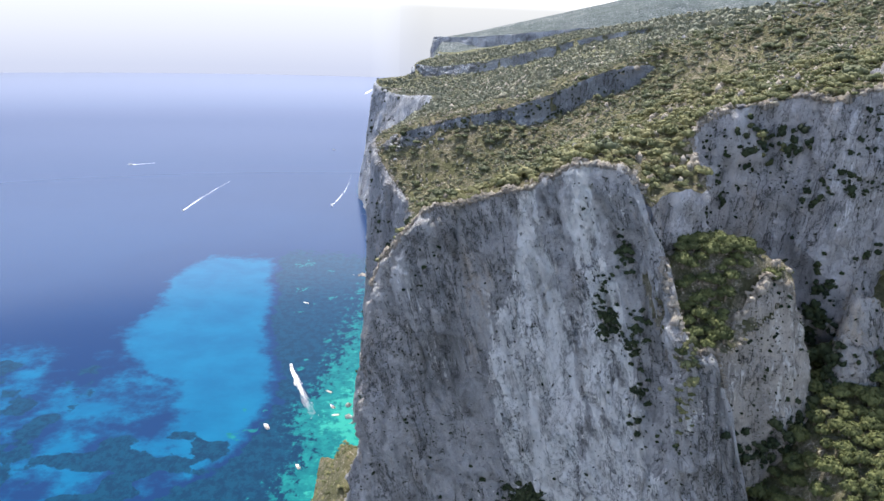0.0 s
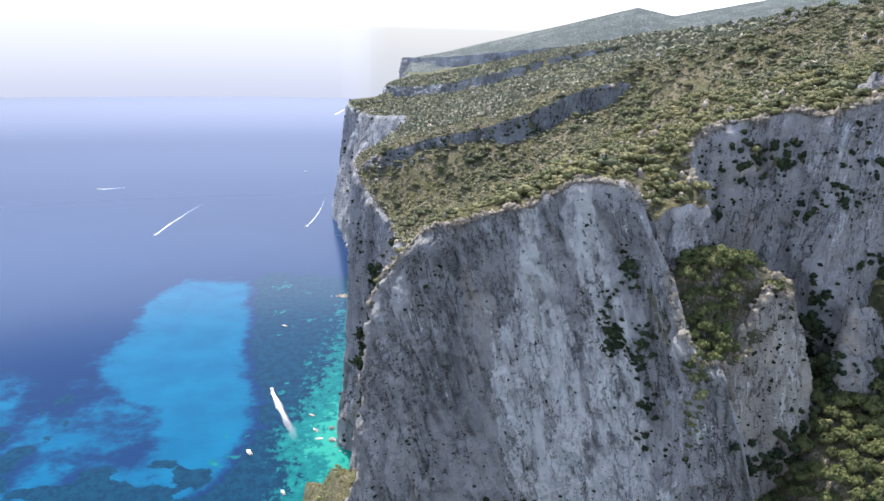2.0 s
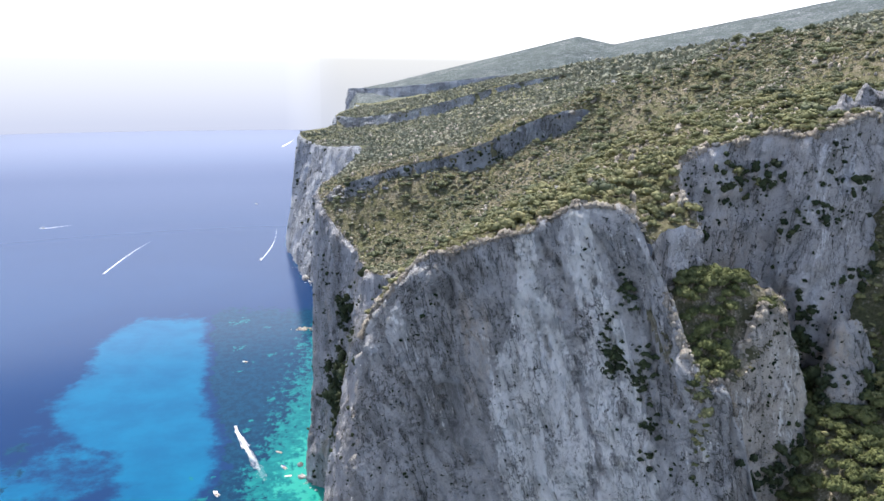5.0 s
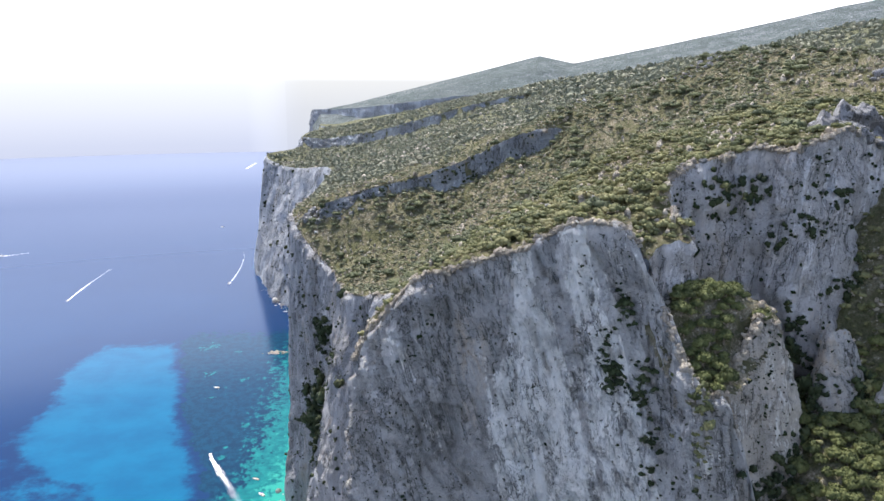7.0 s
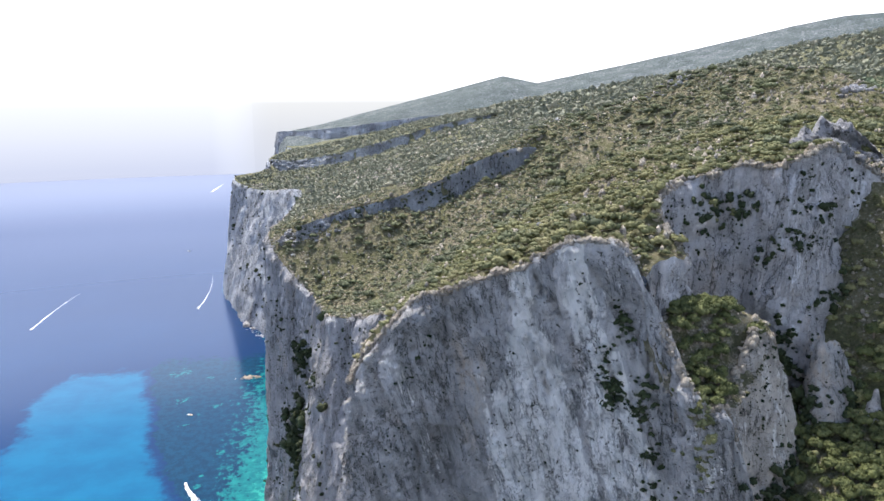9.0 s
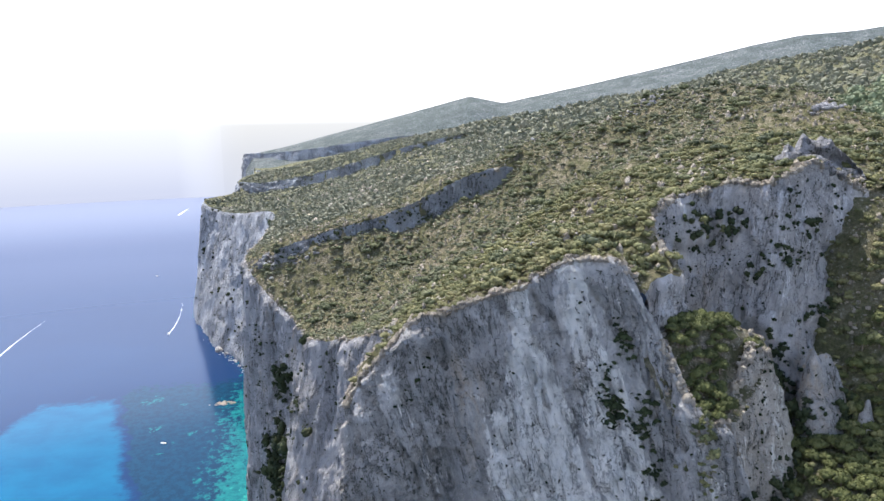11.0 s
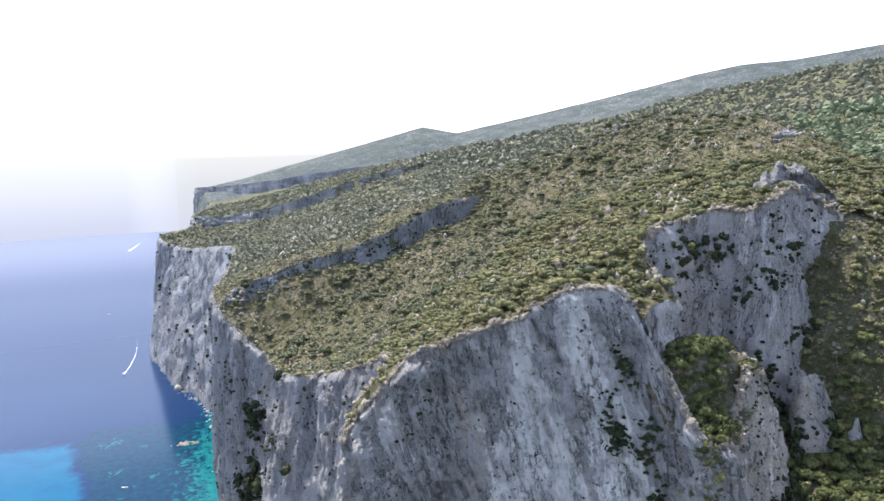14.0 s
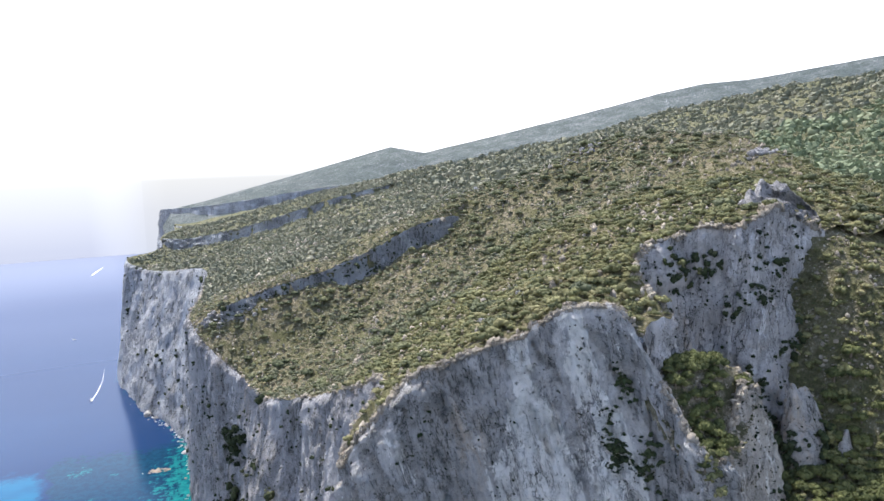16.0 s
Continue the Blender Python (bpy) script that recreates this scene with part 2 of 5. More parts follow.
# Haze put into the next four leaf colours: lighter copies for farther slopes.
LEAF_MID = foliage("hazed_slope_leaves", (0.078, 0.090, 0.060), (0.240, 0.240, 0.145), (0.245, 0.220, 0.155))
LEAF_SLOPE = foliage("hazed_oak_leaves", (0.036, 0.046, 0.026), (0.150, 0.162, 0.078), (0.165, 0.160, 0.085))
LEAF_FAR = foliage("hazed_far_leaves", (0.110, 0.120, 0.090), (0.215, 0.215, 0.145), (0.235, 0.220, 0.165))
LEAF_INLAND = foliage("hazed_inland_leaves", (0.100, 0.130, 0.080), (0.190, 0.225, 0.125), (0.21, 0.215, 0.14))
# Tree leaves with their dark end lowered to paint in the gully's shade.
LEAF_GULLY_SHADE = foliage("gully_shade_leaves", (0.014, 0.022, 0.009), (0.135, 0.150, 0.052), (0.15, 0.15, 0.06))
# Shade put into the leaf colour, for shrubs on walls and in clefts.
LEAF_SHADE = foliage("shade_dark_leaves", (0.012, 0.020, 0.009), (0.042, 0.056, 0.022), (0.05, 0.055, 0.025))

# ---- the lie of the land ----
# Rows of the plan are (x, y, height of the rim, x and y of the foot).
COAST_OUTER = [(60, 5200, 250, 0, 5200), (-40, 2600, 215, -95, 2600), (-25, 2250, 228, -85, 2250), (-70, 2020, 226, -120, 2020), (-82, 1890, 222, -135, 1870),
               (-78, 1800, 214, -125, 1790), (-98, 1700, 210, -142, 1690), (-126, 1610, 212, -162, 1600), (-141, 1545, 213, -168, 1510), (-136, 1505, 207, -166, 1450),
               (-117, 1470, 202, -156, 1400), (-96, 1400, 202, -138, 1320), (-62, 1300, 210, -118, 1245), (-29, 1205, 221, -97, 1190), (-22, 1100, 226, -72, 1105),
               (-30, 1000, 226, -64, 1000)]
COAST_INNER = [(-38, 900, 228, -62, 920), (-46, 780, 236, -62, 790), (-56, 690, 240, -65, 700), (-59, 640, 239, -68, 640), (-47, 606, 222, -74, 602),
               (-29, 574, 208, -54, 574), (-25, 548, 206, -50, 552), (-21, 510, 208, -58, 506), (-17, 464, 218, -54, 445), (-3, 442, 223, -44, 424), (5.7, 391, 239, -34, 375),
               (5, 340, 255, -30, 332), (3, 305, 268, -27, 302), (-3, 275, 273, -25, 284), (-9, 260, 273, -22, 273), (-16, 259, 266, -27, 266), (-22, 259.5, 256, -35, 261)]
COAST = COAST_OUTER + COAST_INNER
FACE = [(-23.5, 254.5, 253, -37, 250), (-19.5, 248.5, 263.5, -31, 243), (-15.5, 241.5, 271.5, -25, 237), (-5.5, 233, 285, -12, 235), (6, 232, 288.5, 6, 231), (18, 225, 294.5, 24, 225), (25, 218, 297.5, 31, 222),
        (30, 216, 301, 39, 216), (35, 210.5, 306, 46, 206), (43, 205.5, 307.5, 54, 194), (50, 203, 305, 60, 184), (56, 201, 297, 64, 176)]
BACK = [(56, 201, 297, 62, 199), (60.5, 204, 301, 64, 202), (67, 206, 301, 69, 204), (73.5, 211, 301, 77, 207), (72, 226, 312, 81, 215), (83, 237, 319, 93, 225), (101, 239.5, 322.5, 105, 225),
        (108, 236, 325.5, 112, 221), (114, 227, 325, 123, 215), (126, 229, 329, 135, 213), (140, 237, 331, 150, 220), (154, 243, 326, 166, 231), (166, 240, 319, 178, 232)]
EDGE = [(184, 236, 315, 184, 230), (260, 226, 303, 260, 220), (420, 215, 290, 420, 205), (900, 200, 330, 900, 190), (1500, 200, 420, 1500, 190)]

# Heights of the vegetated slopes on a coarse net, seaward to inland and near to far.
NET_X = np.array([-170.0, -60, 0, 60, 120, 200, 280, 350, 430, 700, 1000, 1500])
NET_Y = np.array([190.0, 240, 330, 430, 510, 580, 640, 800, 1100, 1500, 2000, 2700, 5200])
NET_Z = np.array([
    [230, 262, 287, 303, 325, 322, 300, 290, 288, 310, 350, 420],
    [230, 262, 288, 307, 327, 329, 312, 298, 294, 315, 355, 430],
    [215, 240, 262, 293, 322, 338, 337, 314, 302, 320, 365, 450],
    [190, 212, 231, 263, 298, 335, 366, 338, 312, 326, 375, 475],
    [180, 200, 213, 242, 273, 316, 370, 348, 318, 330, 385, 490],
    [195, 212, 225, 247, 286, 336, 369, 352, 330, 335, 390, 500],
    [225, 246, 265, 277, 304, 333, 350, 340, 328, 338, 395, 505],
    [205, 234, 252, 268, 292, 312, 318, 318, 318, 340, 400, 515],
    [185, 210, 228, 244, 258, 276, 296, 305, 316, 345, 405, 530],
    [180, 200, 212, 228, 246, 270, 302, 318, 330, 360, 410, 540],
    [200, 216, 228, 240, 256, 276, 298, 312, 326, 370, 420, 520],
    [190, 205, 212, 222, 232, 245, 260, 272, 285, 330, 360, 400],
    [180, 190, 195, 200, 205, 210, 220, 230, 240, 265, 280, 300]], float)


def net_height(x, y):
    ys, zs = NET_Y, NET_Z
    i = np.clip(np.searchsorted(NET_X, x) - 1, 0, len(NET_X) - 2)
    j = np.clip(np.searchsorted(ys, y) - 1, 0, len(ys) - 2)
    u, v = np.clip((x - NET_X[i]) / (NET_X[i + 1] - NET_X[i]), 0, 1), np.clip((y - ys[j]) / (ys[j + 1] - ys[j]), 0, 1)
    u, v = u + 0.6 * (u * u * (3 - 2 * u) - u), v + 0.6 * (v * v * (3 - 2 * v) - v)
    return (zs[j, i] * (1 - u) + zs[j, i + 1] * u) * (1 - v) + (zs[j + 1, i] * (1 - u) + zs[j + 1, i + 1] * u) * v


def ragged(line):
    """The rim broken by notches and steps."""
    line = line.copy()
    p = line[:, :3] * [1, 1, 0]
    line[:, 0] += 0.9 * rough(p / 5.0, 2, 150) + 0.5 * rough(p / 1.8, 2, 151)
    line[:, 1] += 1.3 * rough(p / 5.0, 2, 152) + 0.6 * rough(p / 1.8, 2, 153)
    line[:, 2] += 0.9 * rough(p / 4.0, 2, 154) + 0.6 * rough(p / 1.3, 2, 155)
    return line


RIM = ragged(np.vstack([smooth_line(COAST, 4.0), smooth_line(FACE, 0.8), smooth_line(BACK, 1.0), smooth_line(EDGE, 20)]))
LOOP = np.vstack([RIM[:, :2], [(1500, 5200)]])


def inside(x, y):
    """Which points lie on the land side of the rim."""
    flag = np.zeros(len(x), bool)
    a, b = LOOP, np.roll(LOOP, -1, 0)
    for (x0, y0), (x1, y1) in zip(a, b):
        if y0 != y1:
            cross = (y0 > y) != (y1 > y)
            flag ^= cross & (x < (x1 - x0) * (y - y0) / (y1 - y0) + x0)
    return flag


def nearest_rim(x, y):
    """Distance to the rim, and the index of its nearest sample."""
    best, where = np.full(len(x), 1e9), np.zeros(len(x), int)
    for n in range(0, len(x), 4000):
        s = slice(n, n + 4000)
        d = (x[s, None] - RIM[None, :, 0]) ** 2 + (y[s, None] - RIM[None, :, 1]) ** 2
        where[s] = d.argmin(1)
        best[s] = np.sqrt(d.min(1))
    return best, where


RIM_LIFT = RIM[:, 2] - net_height(RIM[:, 0], RIM[:, 1])


SCARP = [(-36, 626, 250, -38, 617), (-10, 630, 257, -12, 620), (7, 633, 262, 6, 624), (46, 634, 271, 48, 625), (81, 628, 284, 83, 618), (105, 624, 296, 107, 613), (128, 621, 306, 130, 610), (150, 616, 311, 151, 606), (168, 614, 311, 170, 607)]

SHELF = [(-80, 1896, 222, -86, 1880), (-20, 1850, 230, -24, 1832), (88, 1780, 238, 84, 1760), (180, 1740, 248, 178, 1722), (300, 1700, 262, 300, 1684), (420, 1680, 272, 420, 1668)]


def land_height(x, y, lumps=True):
    x, y = np.asarray(x, float), np.asarray(y, float)
    d, w = nearest_rim(x, y)
    z = net_height(x, y) + RIM_LIFT[w] * np.exp(-d / 28)
    below = np.interp(x, [r[0] for r in SCARP], [r[1] for r in SCARP]) + 0.5 - y
    z = z - np.where(below > 0, np.exp(-np.maximum(below, 0) / 50), 0) * np.interp(x, [-44, -20, 50, 90, 150, 176], [0, 3, 10, 17, 15, 0])
    below = np.interp(x, [r[0] for r in SHELF], [r[1] for r in SHELF]) - 8 - y
    z = z - np.where(below > 0, np.exp(-np.maximum(below, 0) / 160), 0) * np.interp(x, [-90, -60, 200, 420, 480], [0, 22, 26, 12, 0])
    if lumps:
        p = xyz(x, y)
        fade = np.clip(d / 12, 0, 1)
        z = z + fade * (2.2 * rough(p / 26, 4, 3) + 1.1 * rough(p / 6.5, 3, 8)) + np.clip(d / 120, 0, 1) * 5 * rough(p / 90, 3, 5)
    return z


def land_sheet(name, x0, x1, y0, y1, step, mat, label, cut=True):
    xs, ys = np.arange(x0, x1 + step / 2, step), np.arange(y0, y1 + step / 2, step)
    gx, gy = [a.ravel() for a in np.meshgrid(xs, ys, indexing="ij")]
    faces = grid_faces(len(xs), len(ys))[:, ::-1]
    ok = inside(gx, gy)
    d, w = nearest_rim(gx, gy)
    snap = ~ok & (d < step * 1.5)
    gx, gy = np.where(snap, RIM[w, 0], gx), np.where(snap, RIM[w, 1], gy)
    z = land_height(gx, gy)
    keep = (ok | snap)[faces].all(1) & ok[faces].any(1)
    used = np.unique(faces[keep])
    index = np.full(len(gx), -1)
    index[used] = np.arange(len(used))
    me = mesh_of(name, xyz(gx, gy, z)[used], index[faces[keep]], mat, True)
    return tagged(new(name, me), label, "ground", kind="structure")


def cliff_sheet(name, rows, foot_z, step, drop, mat, label, ledge=0.0, seed=0, rugged=1.0, bulge=0.0, hollows=(), scars=None, crest=0.0, fold=0.0, cap=0.0, stains=None, size=1.0, slant=0.1, steps=0.7, slabs=0.5):
    """A rock wall from the rim down to foot_z. Rows of (x, y, rim height, foot x, foot y)."""
    line = ragged(smooth_line(rows, step))
    line[:, 2] += crest * (1.2 * rough(line[:, :3] / 4.0, 3, seed + 70) - 0.5 * np.abs(rough(line[:, :3] / 1.6, 2, seed + 71)))
    top, foot = line[:, :3], np.c_[line[:, 3:5], np.full(len(line), foot_z)]
    count = int((line[:, 2].max() - foot_z) / drop) + 2
    v = np.linspace(0, 1, count)[None, :, None]
    p = top[:, None] * (1 - v) + foot[:, None] * v
    along = np.gradient(line[:, :2], axis=0)
    along /= np.linalg.norm(along, axis=1, keepdims=True) + 1e-9
    out = np.stack([along[:, 1], -along[:, 0], 0 * along[:, 0]], 1)
    for _ in range(6):
        out[1:-1] = (out[:-2] + out[1:-1] + out[2:]) / 3
    out /= np.linalg.norm(out, axis=1, keepdims=True)
    if ((foot[:, :2] - top[:, :2]) * out[:, :2]).sum() < 0:
        out = -out
    n, m = p.shape[:2]
    q = p.reshape(-1, 3)
    depth = (top[:, None, 2] - p[..., 2]).ravel()
    fade = np.clip(depth / 3.0, 0, 1)
    across = q[:, 0] + slant * q[:, 2]
    flute = np.stack([across, q[:, 1], q[:, 2] * 0.22], 1) / size
    lean = np.stack([across + 0.15 * q[:, 2], q[:, 1], q[:, 2] * 0.3], 1) / size
    wall = np.stack([across, q[:, 1] + 0.2 * q[:, 2], q[:, 2] * 0.16], 1) / size
    swell = math.sqrt(size)
    push = swell * (3.0 * rough(lean / 26, 3, seed) + 1.9 * ridged(flute / 9, 3, seed + 5) - 0.6 + 1.1 * ridged(flute / 3.2, 3, seed + 9) + 0.8 * rough(q / size / 2.6, 3, seed + 12))
    push = push + fold * (ridged(wall / 34, 4, seed + 80) + 0.6 * ridged(lean / 13, 3, seed + 81) - 0.4)
    # leaning plates that overlap like shingles, with sharp edges
    for wide, deep, k in ((9.0, 1.5, 90), (3.4, 0.7, 93)):
        plate = (across + 0.35 * q[:, 1] + 0.1 * q[:, 2]) / (wide * size) + 1.1 * rough(lean / (1.6 * wide), 3, seed + k)
        push = push + slabs * swell * deep * (plate - np.floor(plate) - 0.5)
    # broken blocks: steps with sharp edges, leaning slabs
    block = steps * swell * (np.floor(4 * rough(q / size / np.array([11, 11, 7]), 3, seed + 20)) * 0.9 + np.floor(5 * rough(np.stack([across, q[:, 1], 0.45 * q[:, 2]], 1) / size / 4.5, 2, seed + 22)) * 0.5)
    for hx, hy, hz, rad, tall, deep in hollows:
        u = ((q[:, 0] - hx) ** 2 + (q[:, 1] - hy) ** 2) / rad ** 2 + ((q[:, 2] - hz) / np.where(q[:, 2] > hz, 0.45 * tall, tall)) ** 2
        push = push - deep * np.clip(1.25 - u + 0.35 * rough(q / 5, 3, seed + 50), 0, 1)
    push = rugged * (push + block) + bulge * np.sin(np.pi * np.clip(v[..., 0], 0, 1)).repeat(n, 0).ravel()
    shift = np.repeat(out, m, 0) * (push * fade)[:, None]
    chip = 0.7 * rugged * np.clip(1 - depth / 4, 0, 1) * rough(q / 1.7, 2, seed + 30)
    q = q + shift
    q[:, 2] += chip * 0.8 + 0.6 * fade * rugged * rough(q / 3.1, 2, seed + 40)
    faces = grid_faces(n, m)
    a, b, c = q[faces[:, 0]], q[faces[:, 1]], q[faces[:, 2]]
    if (np.cross(b - a, c - a) * np.repeat(out, m, 0)[faces[:, 0]]).sum() < 0:
        faces = faces[:, ::-1]
    solid = q
    if cap:
        brow = q.reshape(n, m, 3)[:, 0]
        rows_back = [brow - out * cap * k + np.c_[0 * brow[:, :2], cap * (0.5 * rough(brow / 2.2, 2, seed + 60 + int(k * 10)) - fall)] for k, fall in ((2.6, 3.4), (1.6, 1.0), (0.7, 0.1))]
        solid = np.concatenate([np.stack(rows_back, 1), q.reshape(n, m, 3)], 1).reshape(-1, 3)
        turned = (faces[0] != grid_faces(n, m)[0]).any()
        faces = grid_faces(n, m + 3)
        faces = faces[:, ::-1] if turned else faces
    me = mesh_of(name, solid, faces, mat, False)
    for key, mask in (("scar", scars), ("stain", stains)):
        if mask is not None:
            me.attributes.new(key, "FLOAT", "POINT").data.foreach_set("value", mask(solid).astype(np.float32))
    return tagged(new(name, me), label, "cliff", kind="structure"), q.reshape(n, m, 3), out


GROUND_NEAR = land_sheet("ground", -64, 330, 196, 700, 2.0, GROUND, "dry maquis hillside of pale soil, stones and low scrub above the cliffs")


def smoothstep(a, b, v):
    u = np.clip((v - a) / (b - a), 0, 1)
    return u * u * (3 - 2 * u)


land_sheet("ground_far", -200, 1500, 696, 2700, 12.0, GROUND_PLATEAU, "scrub-covered coastal plateau reaching to the next headlands")
land_sheet("ground_inland", 328, 1500, 230, 708, 10.0, GROUND, "green scrub hillside rising inland")

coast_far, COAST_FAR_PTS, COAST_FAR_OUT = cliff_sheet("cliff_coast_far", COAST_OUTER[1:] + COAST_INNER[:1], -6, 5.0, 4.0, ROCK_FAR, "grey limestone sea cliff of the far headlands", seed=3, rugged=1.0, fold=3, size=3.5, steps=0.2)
coast_near, COAST_PTS, COAST_OUT = cliff_sheet("cliff_coast_near", COAST_OUTER[-1:] + COAST_INNER[:-2], -6, 1.6, 1.6, ROCK_COAST, "grey limestone sea cliff with pale streaks and dark caves", seed=7, rugged=0.9, fold=4, size=1.5, steps=0.2,
                                               hollows=[(-40, 558, 162, 15, 20, 14), (-50, 545, 96, 24, 34, 20), (-66, 600, 60, 16, 30, 8)])


def face_scars(q):
    """How pale the main face is: two slanting zones of bare rock that widen and meet downwards, and a narrow band beside them."""
    z = q[:, 2] + 5 * rough(q / 18, 2, 104)
    x = q[:, 0] + 1.6 * rough(q / 9, 3, 101) + 0.8 * rough(q / 3, 2, 102)
    steps = [195, 215, 236, 255, 270, 285, 300]

    def zone(left, right, soft):
        a, b = np.interp(z, steps, left), np.interp(z, steps, right)
        return smoothstep(-soft, soft, x - a) * (1 - smoothstep(-soft, soft, x - b))

    first = zone([27, 21, 15.5, 19.5, 21.5, 22.2, 22.2], [44, 44, 44, 40, 34, 28.5, 26.0], 1.6)
    second = zone([44, 44, 44, 39.5, 38.5, 35.5, 32.5], [66, 63, 60, 54, 49, 44, 39.5], 1.8)
    band = np.interp(z, [236, 258, 290], [19, 15.5, 2.5])
    third = np.exp(-((x - band) / 1.7) ** 2) * smoothstep(292, 280, z) * smoothstep(225, 240, z)
    low = smoothstep(225, 195, z) * smoothstep(8, 30, x)
    return np.clip(np.maximum(np.maximum(0.74 * first, 0.68 * second), np.maximum(0.42 * third, 0.34 * low)), 0, 1)


def face_stains_and_shade(q):
    """Dark weathering over the lower part of the wall's seaward end, and shade painted under the arch."""
    c, z = q[:, 0] + 0.28 * (q[:, 2] - 297), q[:, 2]
    low = np.clip((262 - z) / 30, 0, 1) * np.clip((16 - c) / 8, 0, 1)
    lip = 243.5 - 0.035 * (q[:, 0] - 6) ** 2 + 1.6 * rough(q / 4, 3, 109)
    # Overhang shade put into the colour, strongest just below the lip.
    arch_shade = smoothstep(-0.6, 1.0, lip - z) * np.exp(-np.clip(lip - z, 0, 60) / 15) * smoothstep(13, 9, np.abs(q[:, 0] - 5))
    return np.clip((0.40 * low + 0.85 * arch_shade) * (0.8 + 0.7 * rough(q / 9, 3, 107)), 0, 0.85)



# The wall runs on round the narrow fin at its end.
FIN = [(59, 196, 285, 64, 178), (62, 188, 272, 66, 174), (65.5, 182.5, 264.5, 69, 171), (70.8, 182, 264, 84, 168), (74.5, 181.5, 255, 92, 168), (78.5, 181, 246, 97, 168), (81, 180, 236, 99, 169), (84, 179, 226, 101, 171), (88, 179, 213, 104, 174)]
main_face, FACE_PTS, FACE_OUT = cliff_sheet("cliff_main", COAST[-3:] + FACE[:-1] + FIN, 110, 0.7, 0.7, ROCK, "sheer limestone cliff with white scars, stains and dark pits", seed=11,
                                            hollows=[(2, 238, 236, 12, 22, 4.5), (40, 212, 262, 6, 14, 1.5), (72, 180, 228, 6, 8, 4.0)], scars=face_scars, stains=face_stains_and_shade, cap=0.8, slant=0.27, slabs=1.2)
back_wall, BACK_PTS, BACK_OUT = cliff_sheet("cliff_back", BACK, 200, 0.9, 0.9, ROCK_BACK, "tall grey limestone wall above a shaded gully", seed=17, rugged=0.9)

CREST = [(131, 238, 330, 133, 234), (135, 244, 333, 138, 238), (139, 249, 337.5, 142, 242), (144, 251, 335, 147, 244), (150, 254, 339.5, 152, 246), (156, 256, 338, 158, 248), (161, 256, 340, 163, 248), (166, 254, 334, 170, 247), (170, 248, 326, 174, 243)]
cliff_sheet("cliff_crest", CREST, 318, 0.6, 0.6, ROCK_COAST, "broken limestone crest above the back wall", seed=19, rugged=1.1, crest=1.6, cap=0.9, steps=1.8)

# The narrow fin, the pillar and the spur in front of the gully.
PILLAR = [(62, 193, 266, 64, 192), (68, 190, 262, 70, 188), (74, 188.5, 262, 76, 186), (79, 190, 270, 80, 185.5), (84, 192.5, 277.5, 86, 186), (88, 195, 281.5, 92, 187.5), (92, 196, 279, 100, 190), (96, 197, 275, 108, 194.5),
          (99, 199.5, 269, 114, 200), (101, 205, 264, 116, 208), (98, 217, 268, 112, 220)]
SPUR = [(116, 211, 250, 107, 204), (117.2, 209.5, 264, 109, 199), (118.4, 208.4, 273, 112, 197), (121, 208, 271, 117, 196), (124, 208, 271.5, 123, 196), (128, 208.5, 268, 130, 197), (132, 210, 258, 138, 200), (136, 213, 249, 146, 206)]
SPUR_LOW = [(130.5, 202, 244, 128, 198), (133, 200, 252, 129.5, 194), (134.4, 199.4, 257, 133, 192), (138, 200, 250, 140, 193), (139.5, 202, 243, 142, 199)]
pillar, PILLAR_PTS, PILLAR_OUT = cliff_sheet("cliff_pillar", PILLAR, 222, 0.7, 0.8, ROCK_WARM, "limestone pillar with ochre stains beside a wooded ledge", seed=29, rugged=0.7, crest=2.0, cap=1.0)
spur, SPUR_PTS, SPUR_OUT = cliff_sheet("cliff_spur", SPUR, 232, 0.8, 0.9, ROCK, "pointed limestone spur in the gully", seed=31, rugged=0.55, crest=1.5, cap=1.0)
cliff_sheet("cliff_spur_low", SPUR_LOW, 234, 0.8, 0.9, ROCK, "small limestone pinnacle among trees", seed=37, rugged=0.9, crest=2.5, cap=0.7)
# The scarp borrows the haze-blue stone to paint its blue shade.
scarp, SCARP_PTS, SCARP_OUT = cliff_sheet("cliff_scarp", SCARP, 232, 1.6, 1.4, ROCK_FAR, "low limestone scarp crossing the scrub slope", seed=41, rugged=0.8)


def ledge_height(x, y):
    """The wooded ledge between fin, pillar and back wall."""
    z = np.interp(y, [180, 190, 193.5, 199.5, 203, 212], [261, 269, 273, 284.5, 287, 289])
    return z - 0.014 * (x - 74) ** 2 + 1.4 * rough(xyz(x, y) / 9, 2, 49) + 0.8 * rough(xyz(x, y) / 4, 3, 50)


def gully_height(x, y):
    lip = smoothstep(140, 175, x)
    high = 297 + 20 * lip - (0.85 - 0.15 * lip) * (230 + 6 * lip - y) + np.where(x < 162, 0.75, -0.14) * (x - 162)
    low = 230 + 0.26 * (y - 172) + 0.32 * (x - 97) - 13 * smoothstep(108, 88, x)
    w = smoothstep(122, 150, x + 0.25 * (y - 200))
    return low * (1 - w) + high * w + 2.5 * rough(xyz(x, y) / 16, 3, 51)


